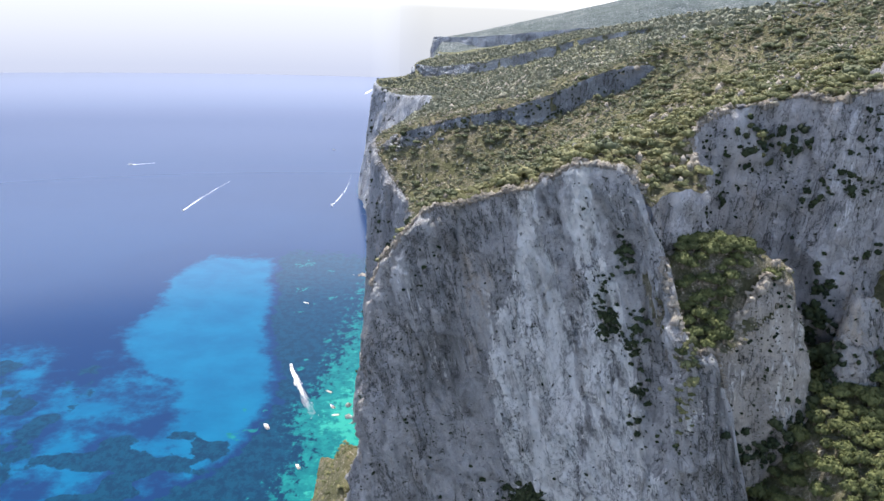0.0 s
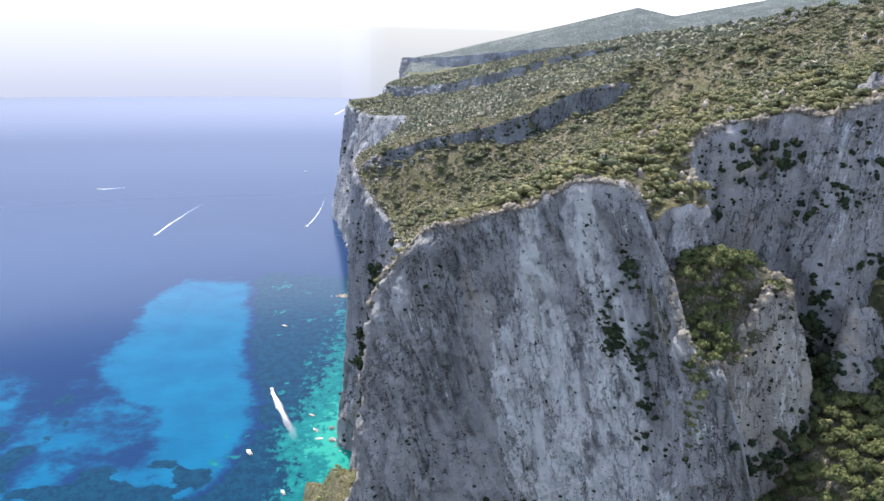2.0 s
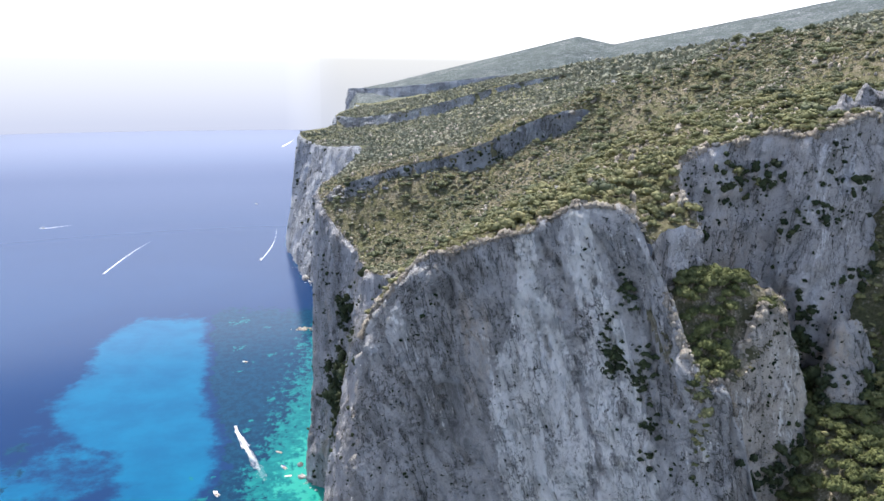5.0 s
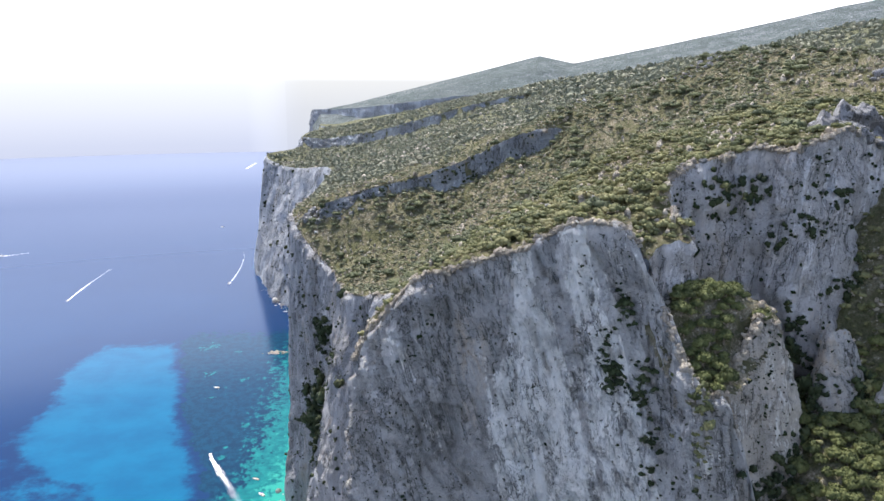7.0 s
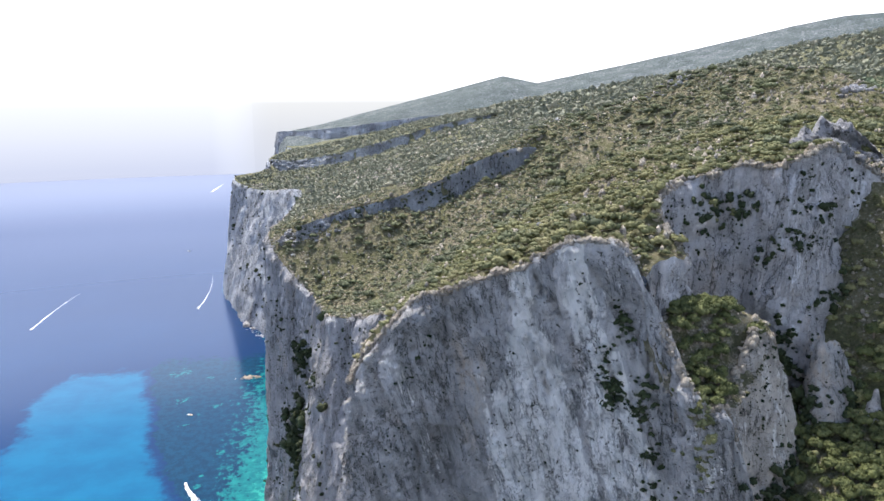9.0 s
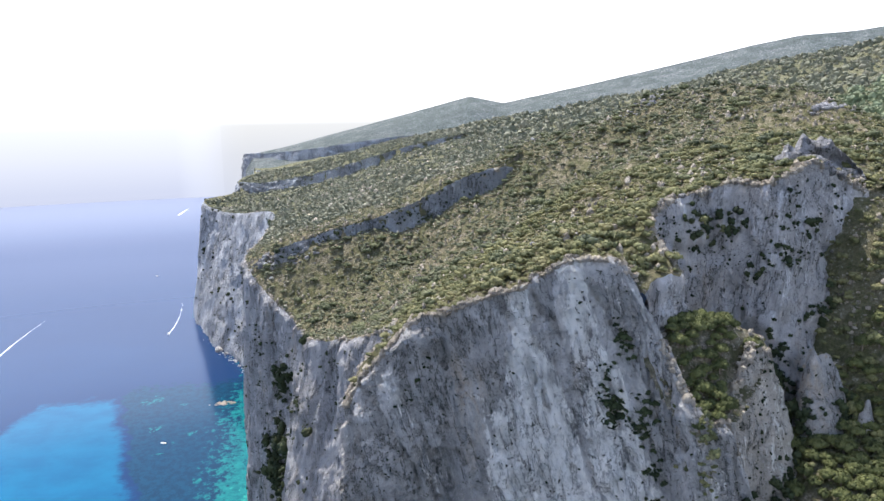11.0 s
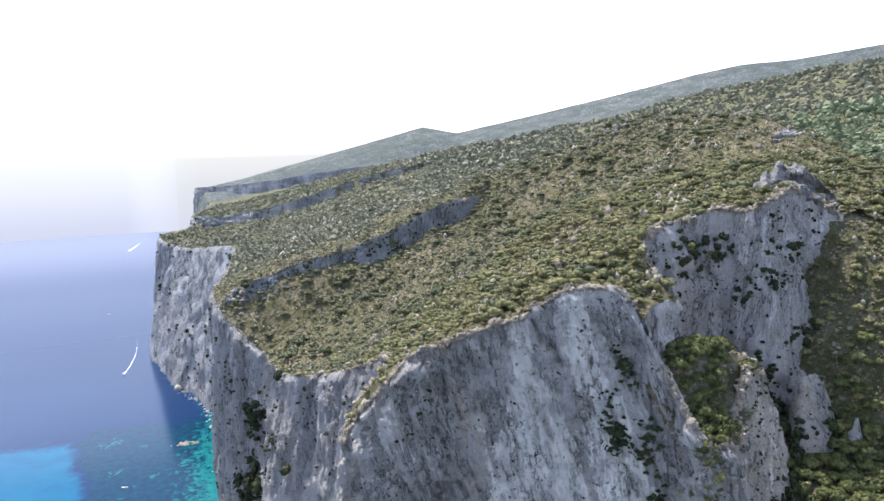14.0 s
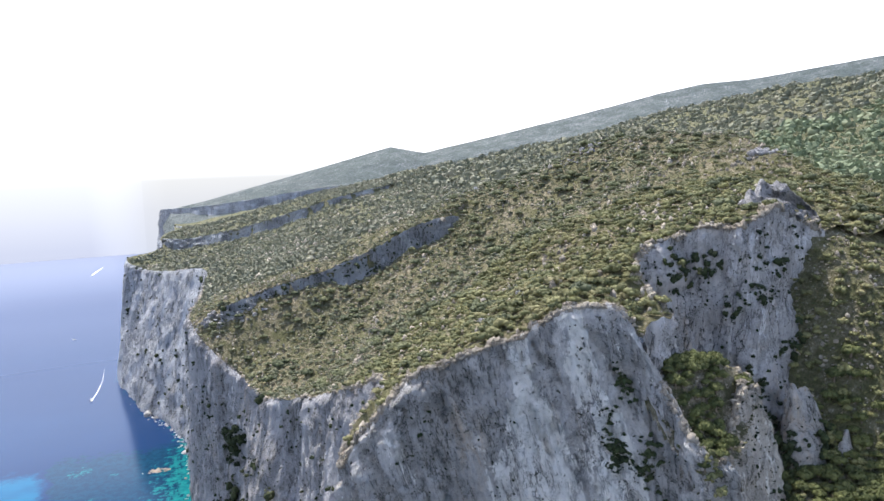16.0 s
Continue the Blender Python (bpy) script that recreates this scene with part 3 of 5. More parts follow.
def patch_sheet(name, x0, x1, y0, y1, step, height, mat, label, keep=None):
    xs, ys = np.arange(x0, x1 + step / 2, step), np.arange(y0, y1 + step / 2, step)
    gx, gy = [a.ravel() for a in np.meshgrid(xs, ys, indexing="ij")]
    faces = grid_faces(len(xs), len(ys))[:, ::-1]
    if keep is not None:
        faces = faces[keep(gx, gy)[faces].all(1)]
    me = mesh_of(name, xyz(gx, gy, height(gx, gy)), faces, mat, True)
    return tagged(new(name, me), label, "ground", kind="structure")


def on_ledge(x, y):
    return (y > 182 + np.maximum(0, 62 - x) * 2.2 + np.maximum(0, x - 75) * 0.75) & (y < 206 + 2 * np.sin(x)) & (x < 98)


patch_sheet("ground_ledge", 55, 101, 180, 212, 0.8, ledge_height, GROUND_LEDGE, "steep wooded ledge of soil and stones", on_ledge)
patch_sheet("ground_gully", 78, 420, 90, 262, 2.0, gully_height, GROUND_GULLY, "shaded gully slope under trees", lambda x, y: ~inside(x, y) | ((x > 152) & (nearest_rim(x, y)[0] < 16)))


def bench_height(x, y):
    """The low rocky rib that runs down to the shore under the near cliff."""
    crest = np.interp(y, [230, 290, 330, 400, 470, 540], [112, 135, 140, 94, 40, -4])
    mid = np.interp(y, [230, 330, 470, 540], [-40, -43, -68, -92])
    side = np.where(x < mid, 2.2, 0.25) * np.abs(x - mid)
    return crest - side + 4 * ridged(xyz(x, y) / 14, 3, 60) + 1.2 * rough(xyz(x, y) / 3, 3, 61)


patch_sheet("ground_bench", -150, -20, 200, 548, 2.0, bench_height, GROUND, "rocky rib with bushes running down to the shore")

SHELF = [(x, y - 7, height_of_shelf + 1.5, fx, fy - 14) for (x, y, z, fx, fy), height_of_shelf in zip(SHELF, land_height([r[0] for r in SHELF], [r[1] + 6.0 for r in SHELF], False).tolist())]
shelf, SHELF_PTS, SHELF_OUT = cliff_sheet("cliff_shelf", SHELF, 180, 5, 3.5, ROCK_FAR, "grey rock band across the far headland", seed=43, rugged=1.6)

# ---- far hills, sea and sky ----
HILL_BEARING = np.array([-1.2, -0.6, 2.0, 10.2, 15.3, 17.8, 25.3, 31.5, 34.7, 37.8, 40.8, 49.2, 60, 80])
HILL_TOP = np.array([150.0, 225, 262, 404, 492, 455, 560, 645, 695, 725, 734, 790, 780, 760])


def hill_sheet():
    a = np.radians(np.linspace(-1.15, 62, 420))
    r = np.linspace(2750, 4350, 70)
    ga, gr = [q.ravel() for q in np.meshgrid(a, r, indexing="ij")]
    crest = np.interp(np.degrees(ga), HILL_BEARING, HILL_TOP)
    u = np.clip((gr - 2750) / 1150, 0, 1)
    back = np.clip((gr - 3900) / 450, 0, 1)
    x, y = gr * np.sin(ga), gr * np.cos(ga)
    z = 120 + (crest - 120) * u ** 0.75 * (1 - 0.25 * back)
    z = z + u * (1 - back) * 34 * np.clip(1 - np.abs(u - 0.6) * 2.2, 0, 1) * rough(xyz(x, y) / 330, 4, 70)
    band = np.clip((rough(xyz(x, y, z * 3) / 500, 3, 75) - 0.05) * 6, 0, 1)
    z = z - 40 * band * np.clip((0.75 - u) * 6, 0, 1) * u
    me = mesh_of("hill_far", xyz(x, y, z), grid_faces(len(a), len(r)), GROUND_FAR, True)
    return tagged(new("hill_far", me), "far headland and hills behind the coast, haze put into their colour", "hill", kind="structure")


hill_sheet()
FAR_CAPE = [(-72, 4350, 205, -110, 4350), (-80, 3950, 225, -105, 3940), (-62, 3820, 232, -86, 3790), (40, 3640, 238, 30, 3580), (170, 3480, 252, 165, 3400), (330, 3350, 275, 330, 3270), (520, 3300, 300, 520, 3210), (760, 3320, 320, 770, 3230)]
cliff_sheet("cliff_far_cape", FAR_CAPE, 0, 14, 9, ROCK_FAR, "far headland cliff, paled and blued in colour for haze", seed=83, rugged=3.0)


def water_material():
    m, t, bsdf, coord, noise_of, ramp, mix, math_, scaled, bump, attr, sheared = material("sea_water")
    fine, mid = noise_of(coord, 0.09, 5, 0.65), noise_of(coord, 0.022, 4, 0.6)
    tex = noise_of(scaled(1, 0.7, 1), 0.13, 5, 0.7)
    broad = noise_of(coord, 0.0022, 3, 0.5)
    colour = mix(ramp(broad, 0.35, 0.65), (0.0043, 0.0223, 0.0775), (0.0062, 0.0298, 0.0930))
    # Haze put into the water colour: paler and greyer with distance.
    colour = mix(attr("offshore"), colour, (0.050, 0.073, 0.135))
    edge = math_("ADD", attr("sand"), math_("MULTIPLY", math_("SUBTRACT", fine, 0.5), 0.9))
    colour = mix(ramp(edge, 0.25, 0.85), colour, mix(ramp(mid, 0.3, 0.7), (0.003, 0.075, 0.165), (0.004, 0.100, 0.200)))
    weed = math_("ADD", attr("weed"), math_("MULTIPLY", math_("SUBTRACT", fine, 0.5), 0.9))
    colour = mix(ramp(weed, 0.45, 0.62), colour, mix(ramp(tex, 0.4, 0.6), (0.0031, 0.0248, 0.0570), (0.0037, 0.0384, 0.0775)))
    shoal = math_("ADD", attr("shoal"), math_("MULTIPLY", math_("SUBTRACT", tex, 0.5), 1.5))
    colour = mix(math_("MULTIPLY", ramp(shoal, 0.40, 0.60), ramp(attr("shoal"), 0.02, 0.2)), colour, mix(ramp(fine, 0.3, 0.7), (0.0037, 0.0868, 0.1054), (0.0093, 0.1550, 0.1550)))
    colour = mix(ramp(shoal, 0.78, 1.02), colour, (0.0248, 0.2480, 0.2046))
    body, gloss, blend, edge_gloss = t.nodes.new("ShaderNodeBsdfDiffuse"), t.nodes.new("ShaderNodeBsdfGlossy"), t.nodes.new("ShaderNodeMixShader"), t.nodes.new("ShaderNodeFresnel")
    put(t, colour, body.inputs["Color"])
    # Gloss dims and blurs with distance to meet the glowing haze wall evenly.
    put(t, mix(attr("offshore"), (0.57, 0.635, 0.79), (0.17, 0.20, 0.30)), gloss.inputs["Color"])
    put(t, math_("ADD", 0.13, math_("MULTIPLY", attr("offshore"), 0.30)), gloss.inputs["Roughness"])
    edge_gloss.inputs["IOR"].default_value = 1.33
    t.links.new(math_("MULTIPLY", math_("POWER", edge_gloss.outputs[0], 1.3), 1.15), blend.inputs[0])
    t.links.new(body.outputs[0], blend.inputs[1])
    t.links.new(gloss.outputs[0], blend.inputs[2])
    t.links.new(blend.outputs[0], t.nodes["Material Output"].inputs[0])
    ripple = math_("ADD", noise_of(scaled(1, 1, 1), 0.35, 3, 0.6), math_("MULTIPLY", noise_of(coord, 0.05, 3, 0.6), 2.0))
    bump(ripple, 0.12, 0.15)
    wave = bsdf.inputs["Normal"].links[0].from_socket
    t.links.new(wave, gloss.inputs["Normal"])
    t.nodes.remove(bsdf)
    return m


SEA = water_material()
SHORE = smooth_line([(r[3], r[4]) for r in COAST[7:]], 5.0)


def sea_sheets():
    """The bay with its sandy, weedy and shallow bottoms, and the open sea round it, as one sheet."""
    xs = np.r_[-5200, -4000, -3000, -2200, -1600, -1200, -900, -750, np.arange(-640, 0, 3.0), np.arange(0, 240, 30), 500, 1500, 3000, 5200]
    ys = np.r_[-5200, -3000, -1500, -600, -100, 200, np.arange(380, 1160, 3.5), np.arange(1160, 1700, 12), 1800, 2000, 2300, 2700, 3200, 4000, 5200]
    gx, gy = [a.ravel() for a in np.meshgrid(xs, ys, indexing="ij")]
    p = xyz(gx, gy)
    wx, wy = gx + 8 * rough(p / 45, 3, 90) + 8 * rough(p / 15, 3, 96), gy + 14 * rough(p / 60, 3, 91) + 12 * rough(p / 18, 3, 97)
    east = np.interp(wy, [480, 502, 542, 569, 618, 698, 765, 902, 1037], [-205, -187, -169, -157, -150, -164, -188, -213, -240])
    west = np.interp(wy, [480, 502, 524, 556, 598, 655, 700, 766, 841, 940, 986, 1037], [-205, -200, -206, -222, -226, -250, -318, -345, -338, -352, -350, -330])
    sand = smoothstep(-20, 22, np.minimum(np.minimum(east - wx, (wx - west) * 0.75), np.minimum((1046 - wy) * 0.5, wy - 500)))
    # a dimmer lobe of sand, and mottled sand and weed to the south-west
    lobe = smoothstep(1.25, 0.85, ((wx + 272) / 50) ** 2 + ((wy - 640) / 58) ** 2)
    sand = np.maximum(sand, 0.47 * lobe)
    haze = smoothstep(-70, 60, 690 - wy - 0.3 * (wx + 300)) * smoothstep(-520, -400, wx) * (1 - smoothstep(-225, -165, wx))
    mottle = rough(p / 30, 4, 92)
    sand = np.maximum(sand, haze * np.clip(0.48 + 0.6 * mottle, 0, 0.8))
    weed = smoothstep(-10, 20, wx - east) * smoothstep(-420, -300, wx) * (1 - smoothstep(1000, 1180, wy)) * 0.85
    beds = np.clip(0.45 + 1.6 * rough(p / 26, 4, 93), 0, 1) * smoothstep(-560, -430, wx) * (1 - smoothstep(-190, -150, wx))
    weed = np.maximum(weed, beds * np.maximum(smoothstep(20, -50, wy - 585) , 0.8 * smoothstep(30, -30, wy - 700) * smoothstep(-290, -330, wx)))
    d = np.full(len(gx), 1e9)
    for n in range(0, len(gx), 6000):
        s = slice(n, n + 6000)
        d[s] = np.sqrt(((gx[s, None] - SHORE[None, :, 0]) ** 2 + (gy[s, None] - SHORE[None, :, 1]) ** 2).min(1))
    shoal = np.clip(1.05 - d / np.interp(gy, [480, 640, 800, 980, 1100, 1300], [90, 78, 92, 84, 40, 30]), 0, 1)
    shoal = shoal * np.interp(gy, [450, 620, 780, 1000, 1150], [1.15, 1.1, 0.72, 0.62, 0.35])
    spots = smoothstep(0.42, 0.62, rough(p / 17, 2, 95)) * smoothstep(-200, -165, gx) * smoothstep(1060, 900, gy) * 0.55
    shoal = np.maximum(shoal, spots)
    for sx, sy, wide in ((-195, 1020, 15), (-180, 918, 14), (-150, 990, 8), (-140, 905, 10)):
        shoal = np.maximum(shoal, 0.44 * smoothstep(1.3, 0.5, ((wx - sx) / wide) ** 2 + ((wy - sy) / (1.1 * wide)) ** 2))
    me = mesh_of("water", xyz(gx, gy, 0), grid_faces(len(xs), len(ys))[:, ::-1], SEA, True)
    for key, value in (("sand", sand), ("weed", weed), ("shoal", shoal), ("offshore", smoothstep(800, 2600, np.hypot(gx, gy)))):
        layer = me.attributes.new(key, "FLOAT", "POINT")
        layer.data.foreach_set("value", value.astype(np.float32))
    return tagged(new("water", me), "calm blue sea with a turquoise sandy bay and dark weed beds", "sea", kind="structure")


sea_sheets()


def haze_glow_material(name, r, veil, low=-0.1415, full=-0.078, thick=0.14):
    """Glow that stands in for haze and follows the angle above the horizon; the veil thins out downwards over the
    nearer sea.
    """
    m = bpy.data.materials.new(name)
    m.use_nodes = True
    t = m.node_tree
    t.nodes.clear()

    def span(value, low, high, most):
        n = t.nodes.new("ShaderNodeMapRange")
        n.interpolation_type = "SMOOTHSTEP" if veil else "LINEAR"
        n.inputs["From Min"].default_value, n.inputs["From Max"].default_value = low, high
        n.inputs["To Max"].default_value = most
        t.links.new(value, n.inputs[0])
        return n.outputs[0]

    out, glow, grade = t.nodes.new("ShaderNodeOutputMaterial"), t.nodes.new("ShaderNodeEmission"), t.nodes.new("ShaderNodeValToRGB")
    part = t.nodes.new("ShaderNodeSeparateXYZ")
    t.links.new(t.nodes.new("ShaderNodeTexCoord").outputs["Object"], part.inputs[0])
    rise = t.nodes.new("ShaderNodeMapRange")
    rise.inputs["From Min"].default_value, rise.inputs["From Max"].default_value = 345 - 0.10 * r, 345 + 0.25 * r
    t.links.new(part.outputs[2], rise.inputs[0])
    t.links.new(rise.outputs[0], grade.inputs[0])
    # Brighter than white higher up, so that the wall also fills shaded rock.
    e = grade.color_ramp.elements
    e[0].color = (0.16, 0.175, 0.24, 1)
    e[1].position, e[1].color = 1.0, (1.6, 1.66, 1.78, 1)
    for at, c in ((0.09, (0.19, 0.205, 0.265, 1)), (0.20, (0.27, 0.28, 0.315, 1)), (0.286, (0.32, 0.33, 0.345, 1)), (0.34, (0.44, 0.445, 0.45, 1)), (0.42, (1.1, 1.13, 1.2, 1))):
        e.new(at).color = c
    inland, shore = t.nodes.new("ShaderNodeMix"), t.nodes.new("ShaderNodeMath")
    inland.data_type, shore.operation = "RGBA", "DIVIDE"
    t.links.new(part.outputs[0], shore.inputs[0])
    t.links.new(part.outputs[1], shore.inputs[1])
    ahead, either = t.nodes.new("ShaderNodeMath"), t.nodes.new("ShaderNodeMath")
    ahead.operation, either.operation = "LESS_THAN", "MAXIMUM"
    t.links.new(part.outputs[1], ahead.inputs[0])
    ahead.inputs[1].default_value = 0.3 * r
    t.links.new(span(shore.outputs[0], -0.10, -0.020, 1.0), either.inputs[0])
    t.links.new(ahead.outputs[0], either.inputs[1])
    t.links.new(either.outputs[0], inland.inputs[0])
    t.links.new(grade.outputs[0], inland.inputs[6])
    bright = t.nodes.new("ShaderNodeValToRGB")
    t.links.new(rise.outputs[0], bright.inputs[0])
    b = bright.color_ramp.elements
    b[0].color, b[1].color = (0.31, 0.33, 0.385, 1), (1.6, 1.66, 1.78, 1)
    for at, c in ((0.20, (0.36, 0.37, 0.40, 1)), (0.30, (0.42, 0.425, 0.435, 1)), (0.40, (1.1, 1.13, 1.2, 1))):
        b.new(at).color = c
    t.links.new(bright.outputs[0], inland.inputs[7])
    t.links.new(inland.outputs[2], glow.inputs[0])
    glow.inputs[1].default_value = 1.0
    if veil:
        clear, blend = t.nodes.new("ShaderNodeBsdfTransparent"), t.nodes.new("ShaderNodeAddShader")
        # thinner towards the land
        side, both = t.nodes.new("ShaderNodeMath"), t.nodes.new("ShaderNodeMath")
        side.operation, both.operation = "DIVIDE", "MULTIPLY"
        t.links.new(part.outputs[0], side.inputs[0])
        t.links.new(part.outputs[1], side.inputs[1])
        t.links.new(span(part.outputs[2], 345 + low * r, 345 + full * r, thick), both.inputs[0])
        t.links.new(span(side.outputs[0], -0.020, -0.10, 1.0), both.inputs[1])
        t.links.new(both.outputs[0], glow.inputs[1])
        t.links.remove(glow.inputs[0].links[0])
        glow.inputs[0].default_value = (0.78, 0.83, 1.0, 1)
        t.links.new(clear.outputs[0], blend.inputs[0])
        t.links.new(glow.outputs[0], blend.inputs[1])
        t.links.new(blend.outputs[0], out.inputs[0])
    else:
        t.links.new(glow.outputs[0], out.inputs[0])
    return m


def haze_glow_ring(name, r, a0, a1, top, veil, label, *thin):
    """A glowing wall in place of haze from bearing a0 to a1 (degrees east of north); the outer one leans outwards to
    hide its shadow on the sea.
    """
    a = np.radians(np.linspace(a0, a1, 160))
    zs = np.linspace(1.0 if veil else -20.0, top, 8)
    ga, gz = [q.ravel() for q in np.meshgrid(a, zs, indexing="ij")]
    gr = r + (0 if veil else 0.52) * (gz - 345)
    me = mesh_of(name, xyz(gr * np.sin(ga), gr * np.cos(ga), gz), grid_faces(len(a), len(zs)), haze_glow_material(name, r, veil, *thin), True)
    ob = tagged(new(name, me), label, "sky", kind="structure")
    return ob


# Glowing sheets added in place of real haze over sea and sky.
haze_glow_ring("backdrop", 4380.0, 0, 360, 1450, False, "glowing backdrop wall standing in for haze where sea and sky meet")
haze_glow_ring("backdrop", 2420.0, -85, -1.4, 935, True, "see-through glowing sheet standing in for haze over the open sea")
haze_glow_ring("backdrop", 1750.0, -85, -3.6, 770, True, "faint glowing sheet standing in for haze over the bay's mouth", -0.196, -0.10, 0.03)

# ---- plants and stones ----
rng = np.random.default_rng(5)


def ico(sub):
    bm = bmesh.new()
    bmesh.ops.create_icosphere(bm, subdivisions=sub, radius=1)
    v = np.array([p.co[:] for p in bm.verts])
    f = np.array([[q.index for q in p.verts] for p in bm.faces])
    bm.free()
    return v, f


def leaf_cloud(centres, normals, size, count_seed):
    """One small tilted triangle for each centre."""
    r = np.random.default_rng(count_seed)
    n = len(centres)
    normals = normals + r.normal(0, 0.55, (n, 3))
    normals /= np.linalg.norm(normals, axis=1, keepdims=True)
    side = np.cross(normals, r.normal(0, 1, (n, 3)))
    side /= np.linalg.norm(side, axis=1, keepdims=True)
    other = np.cross(normals, side)
    s = size * r.uniform(0.6, 1.3, (n, 1))
    v = np.stack([centres + s * side, centres - 0.5 * s * side + 0.8 * s * other, centres - 0.5 * s * side - 0.8 * s * other], 1).reshape(-1, 3)
    return v, np.arange(3 * n).reshape(-1, 3)


def joined(pieces):
    verts, faces, at = [], [], 0
    for v, f in pieces:
        verts.append(v)
        faces.append(f + at)
        at += len(v)
    return np.vstack(verts), np.vstack(faces)


def bush_shape(seed, leaves, core_sub=1, clumps=1, leaf=0.30):
    """A dome of foliage, 1 m in radius, standing on z = 0: dark uneven heart and many small leaf sprays."""
    r = np.random.default_rng(seed)
    pieces = []
    for k in range(clumps):
        if clumps == 1:
            c, rad = np.array([0, 0, 0.25]), 0.92
        else:
            a = 2.4 * k + r.uniform(0, 0.5)
            d = 0.62 * math.sqrt(k / clumps)
            c, rad = np.array([d * math.cos(a), d * math.sin(a), 0.42 + 0.35 * (1 - d) * r.uniform(0.6, 1.1)]), r.uniform(0.34, 0.5)
        v, f = ico(core_sub)
        bend = 1 + 0.32 * rough(v * 1.7 + seed * 3.1 + k, 2, seed)[:, None]
        pieces.append((c + v * bend * rad * 0.86 * np.array([1, 1, 0.85]), f))
        n = max(4, leaves // clumps)
        u = r.normal(0, 1, (n, 3))
        u[:, 2] = np.abs(u[:, 2]) - 0.35
        u /= np.linalg.norm(u, axis=1, keepdims=True)
        lift = 1 + 0.32 * rough(u * 1.7 + seed * 3.1 + k, 2, seed)[:, None]
        pieces.append(leaf_cloud(c + u * lift * rad * r.uniform(0.82, 1.12, (n, 1)) * np.array([1, 1, 0.85]), u, leaf * rad, seed + k))
    v, f = joined(pieces)
    v[:, 2] = np.maximum(v[:, 2], -0.25)
    return v, f


def stone_shape(seed, sub=1):
    v, f = ico(sub)
    r = np.random.default_rng(seed)
    v = v / np.abs(v).max(1, keepdims=True) ** 0.55
    v = v * (1 + 0.42 * rough(v * 1.5 + seed * 5.7, 2, seed)[:, None]) * r.uniform(0.5, 1.2, 3)
    return v, f


def scatter(name, shapes, at, size, mat, label, category, squash=(0.65, 1.0), tilt=None):
    """Many copies of the shapes joined into one mesh of kind stuff."""
    at, size = np.asarray(at), np.asarray(size)
    pick = rng.integers(0, len(shapes), len(at))
    turn = rng.uniform(0, 2 * np.pi, len(at))
    flat = rng.uniform(*squash, len(at))
    pieces, tones = [], []
    tone = rng.uniform(0, 1, len(at))
    for k, (v, f) in enumerate(shapes):
        w = np.flatnonzero(pick == k)
        if not len(w):
            continue
        c, s = np.cos(turn[w])[:, None], np.sin(turn[w])[:, None]
        p = np.stack([v[None, :, 0] * c - v[None, :, 1] * s, v[None, :, 0] * s + v[None, :, 1] * c, v[None, :, 2] * flat[w][:, None]], 2) * size[w][:, None, None]
        p = p + at[w][:, None]
        pieces.append((p.reshape(-1, 3), (f[None] + (np.arange(len(w)) * len(v))[:, None, None]).reshape(-1, 3)))
        tones.append(np.repeat(tone[w], len(v)))
    v, f = joined(pieces)
    me = mesh_of(name, v, f, mat)
    me.attributes.new("tone", "FLOAT", "POINT").data.foreach_set("value", np.concatenate(tones).astype(np.float32))
    return tagged(new(name, me), label, category, kind="stuff")


def spots(x0, x1, y0, y1, cell):
    gx, gy = np.meshgrid(np.arange(x0, x1, cell), np.arange(y0, y1, cell))
    gx, gy = gx.ravel() + rng.uniform(-0.48, 0.48, gx.size) * cell, gy.ravel() + rng.uniform(-0.48, 0.48, gy.size) * cell
    return gx, gy


def slope_bushes(name, x0, x1, y0, y1, cell, size, shapes, cover, label, edge=1.0, mat=None):
    x, y = spots(x0, x1, y0, y1, cell)
    ok = inside(x, y)
    x, y = x[ok], y[ok]
    p = xyz(x, y)
    want = cover + 0.45 * rough(p / 30, 3, 120) + 0.4 * rough(p / 9, 2, 121)
    ok = rng.uniform(0, 1, len(x)) < want
    x, y = x[ok], y[ok]
    d, w = nearest_rim(x, y)
    ok = d > edge
    x, y = x[ok], y[ok]
    z = land_height(x, y)
    big = np.clip(np.exp(rng.normal(0, 0.48, len(x))) * (1 + 0.3 * rough(xyz(x, y) / 45, 2, 122)), 0.35, 2.3)
    return scatter(name, shapes, xyz(x, y, z - 0.15), size * big, mat or LEAF, label, "scrub")


NEAR_BUSH = [bush_shape(s, 72, 1, 4 if s % 2 else 2, 0.30) for s in range(200, 208)]
FAR_BUSH = [bush_shape(s, 10, 1, 1, 0.6) for s in range(220, 225)]
LIGHT_BUSH = [bush_shape(s, 24, 1, 2, 0.42) for s in range(230, 236)]
TREE_BUSH = [bush_shape(s, 110, 1, 6 + s % 3, 0.30) for s in range(210, 216)]
slope_bushes("maquis_scrub", -62, 200, 200, 400, 2.9, 1.75, NEAR_BUSH, 1.0, "dense olive-green maquis bushes on the near slope")
slope_bushes("maquis_scrub", -62, 330, 400, 690, 2.9, 1.6, LIGHT_BUSH, 1.0, "olive-green maquis bushes below the scarp", 1.0, LEAF_MID)
slope_bushes("slope_trees", -62, 300, 392, 640, 7.0, 2.5, TREE_BUSH, 0.62, "dark-green evergreen oaks scattered over the slope", 3.0, LEAF_SLOPE)
slope_bushes("slope_trees", -10, 200, 205, 392, 8.0, 2.3, TREE_BUSH, 0.45, "dark-green evergreen oaks among the near bushes", 6.0, LEAF_SLOPE)
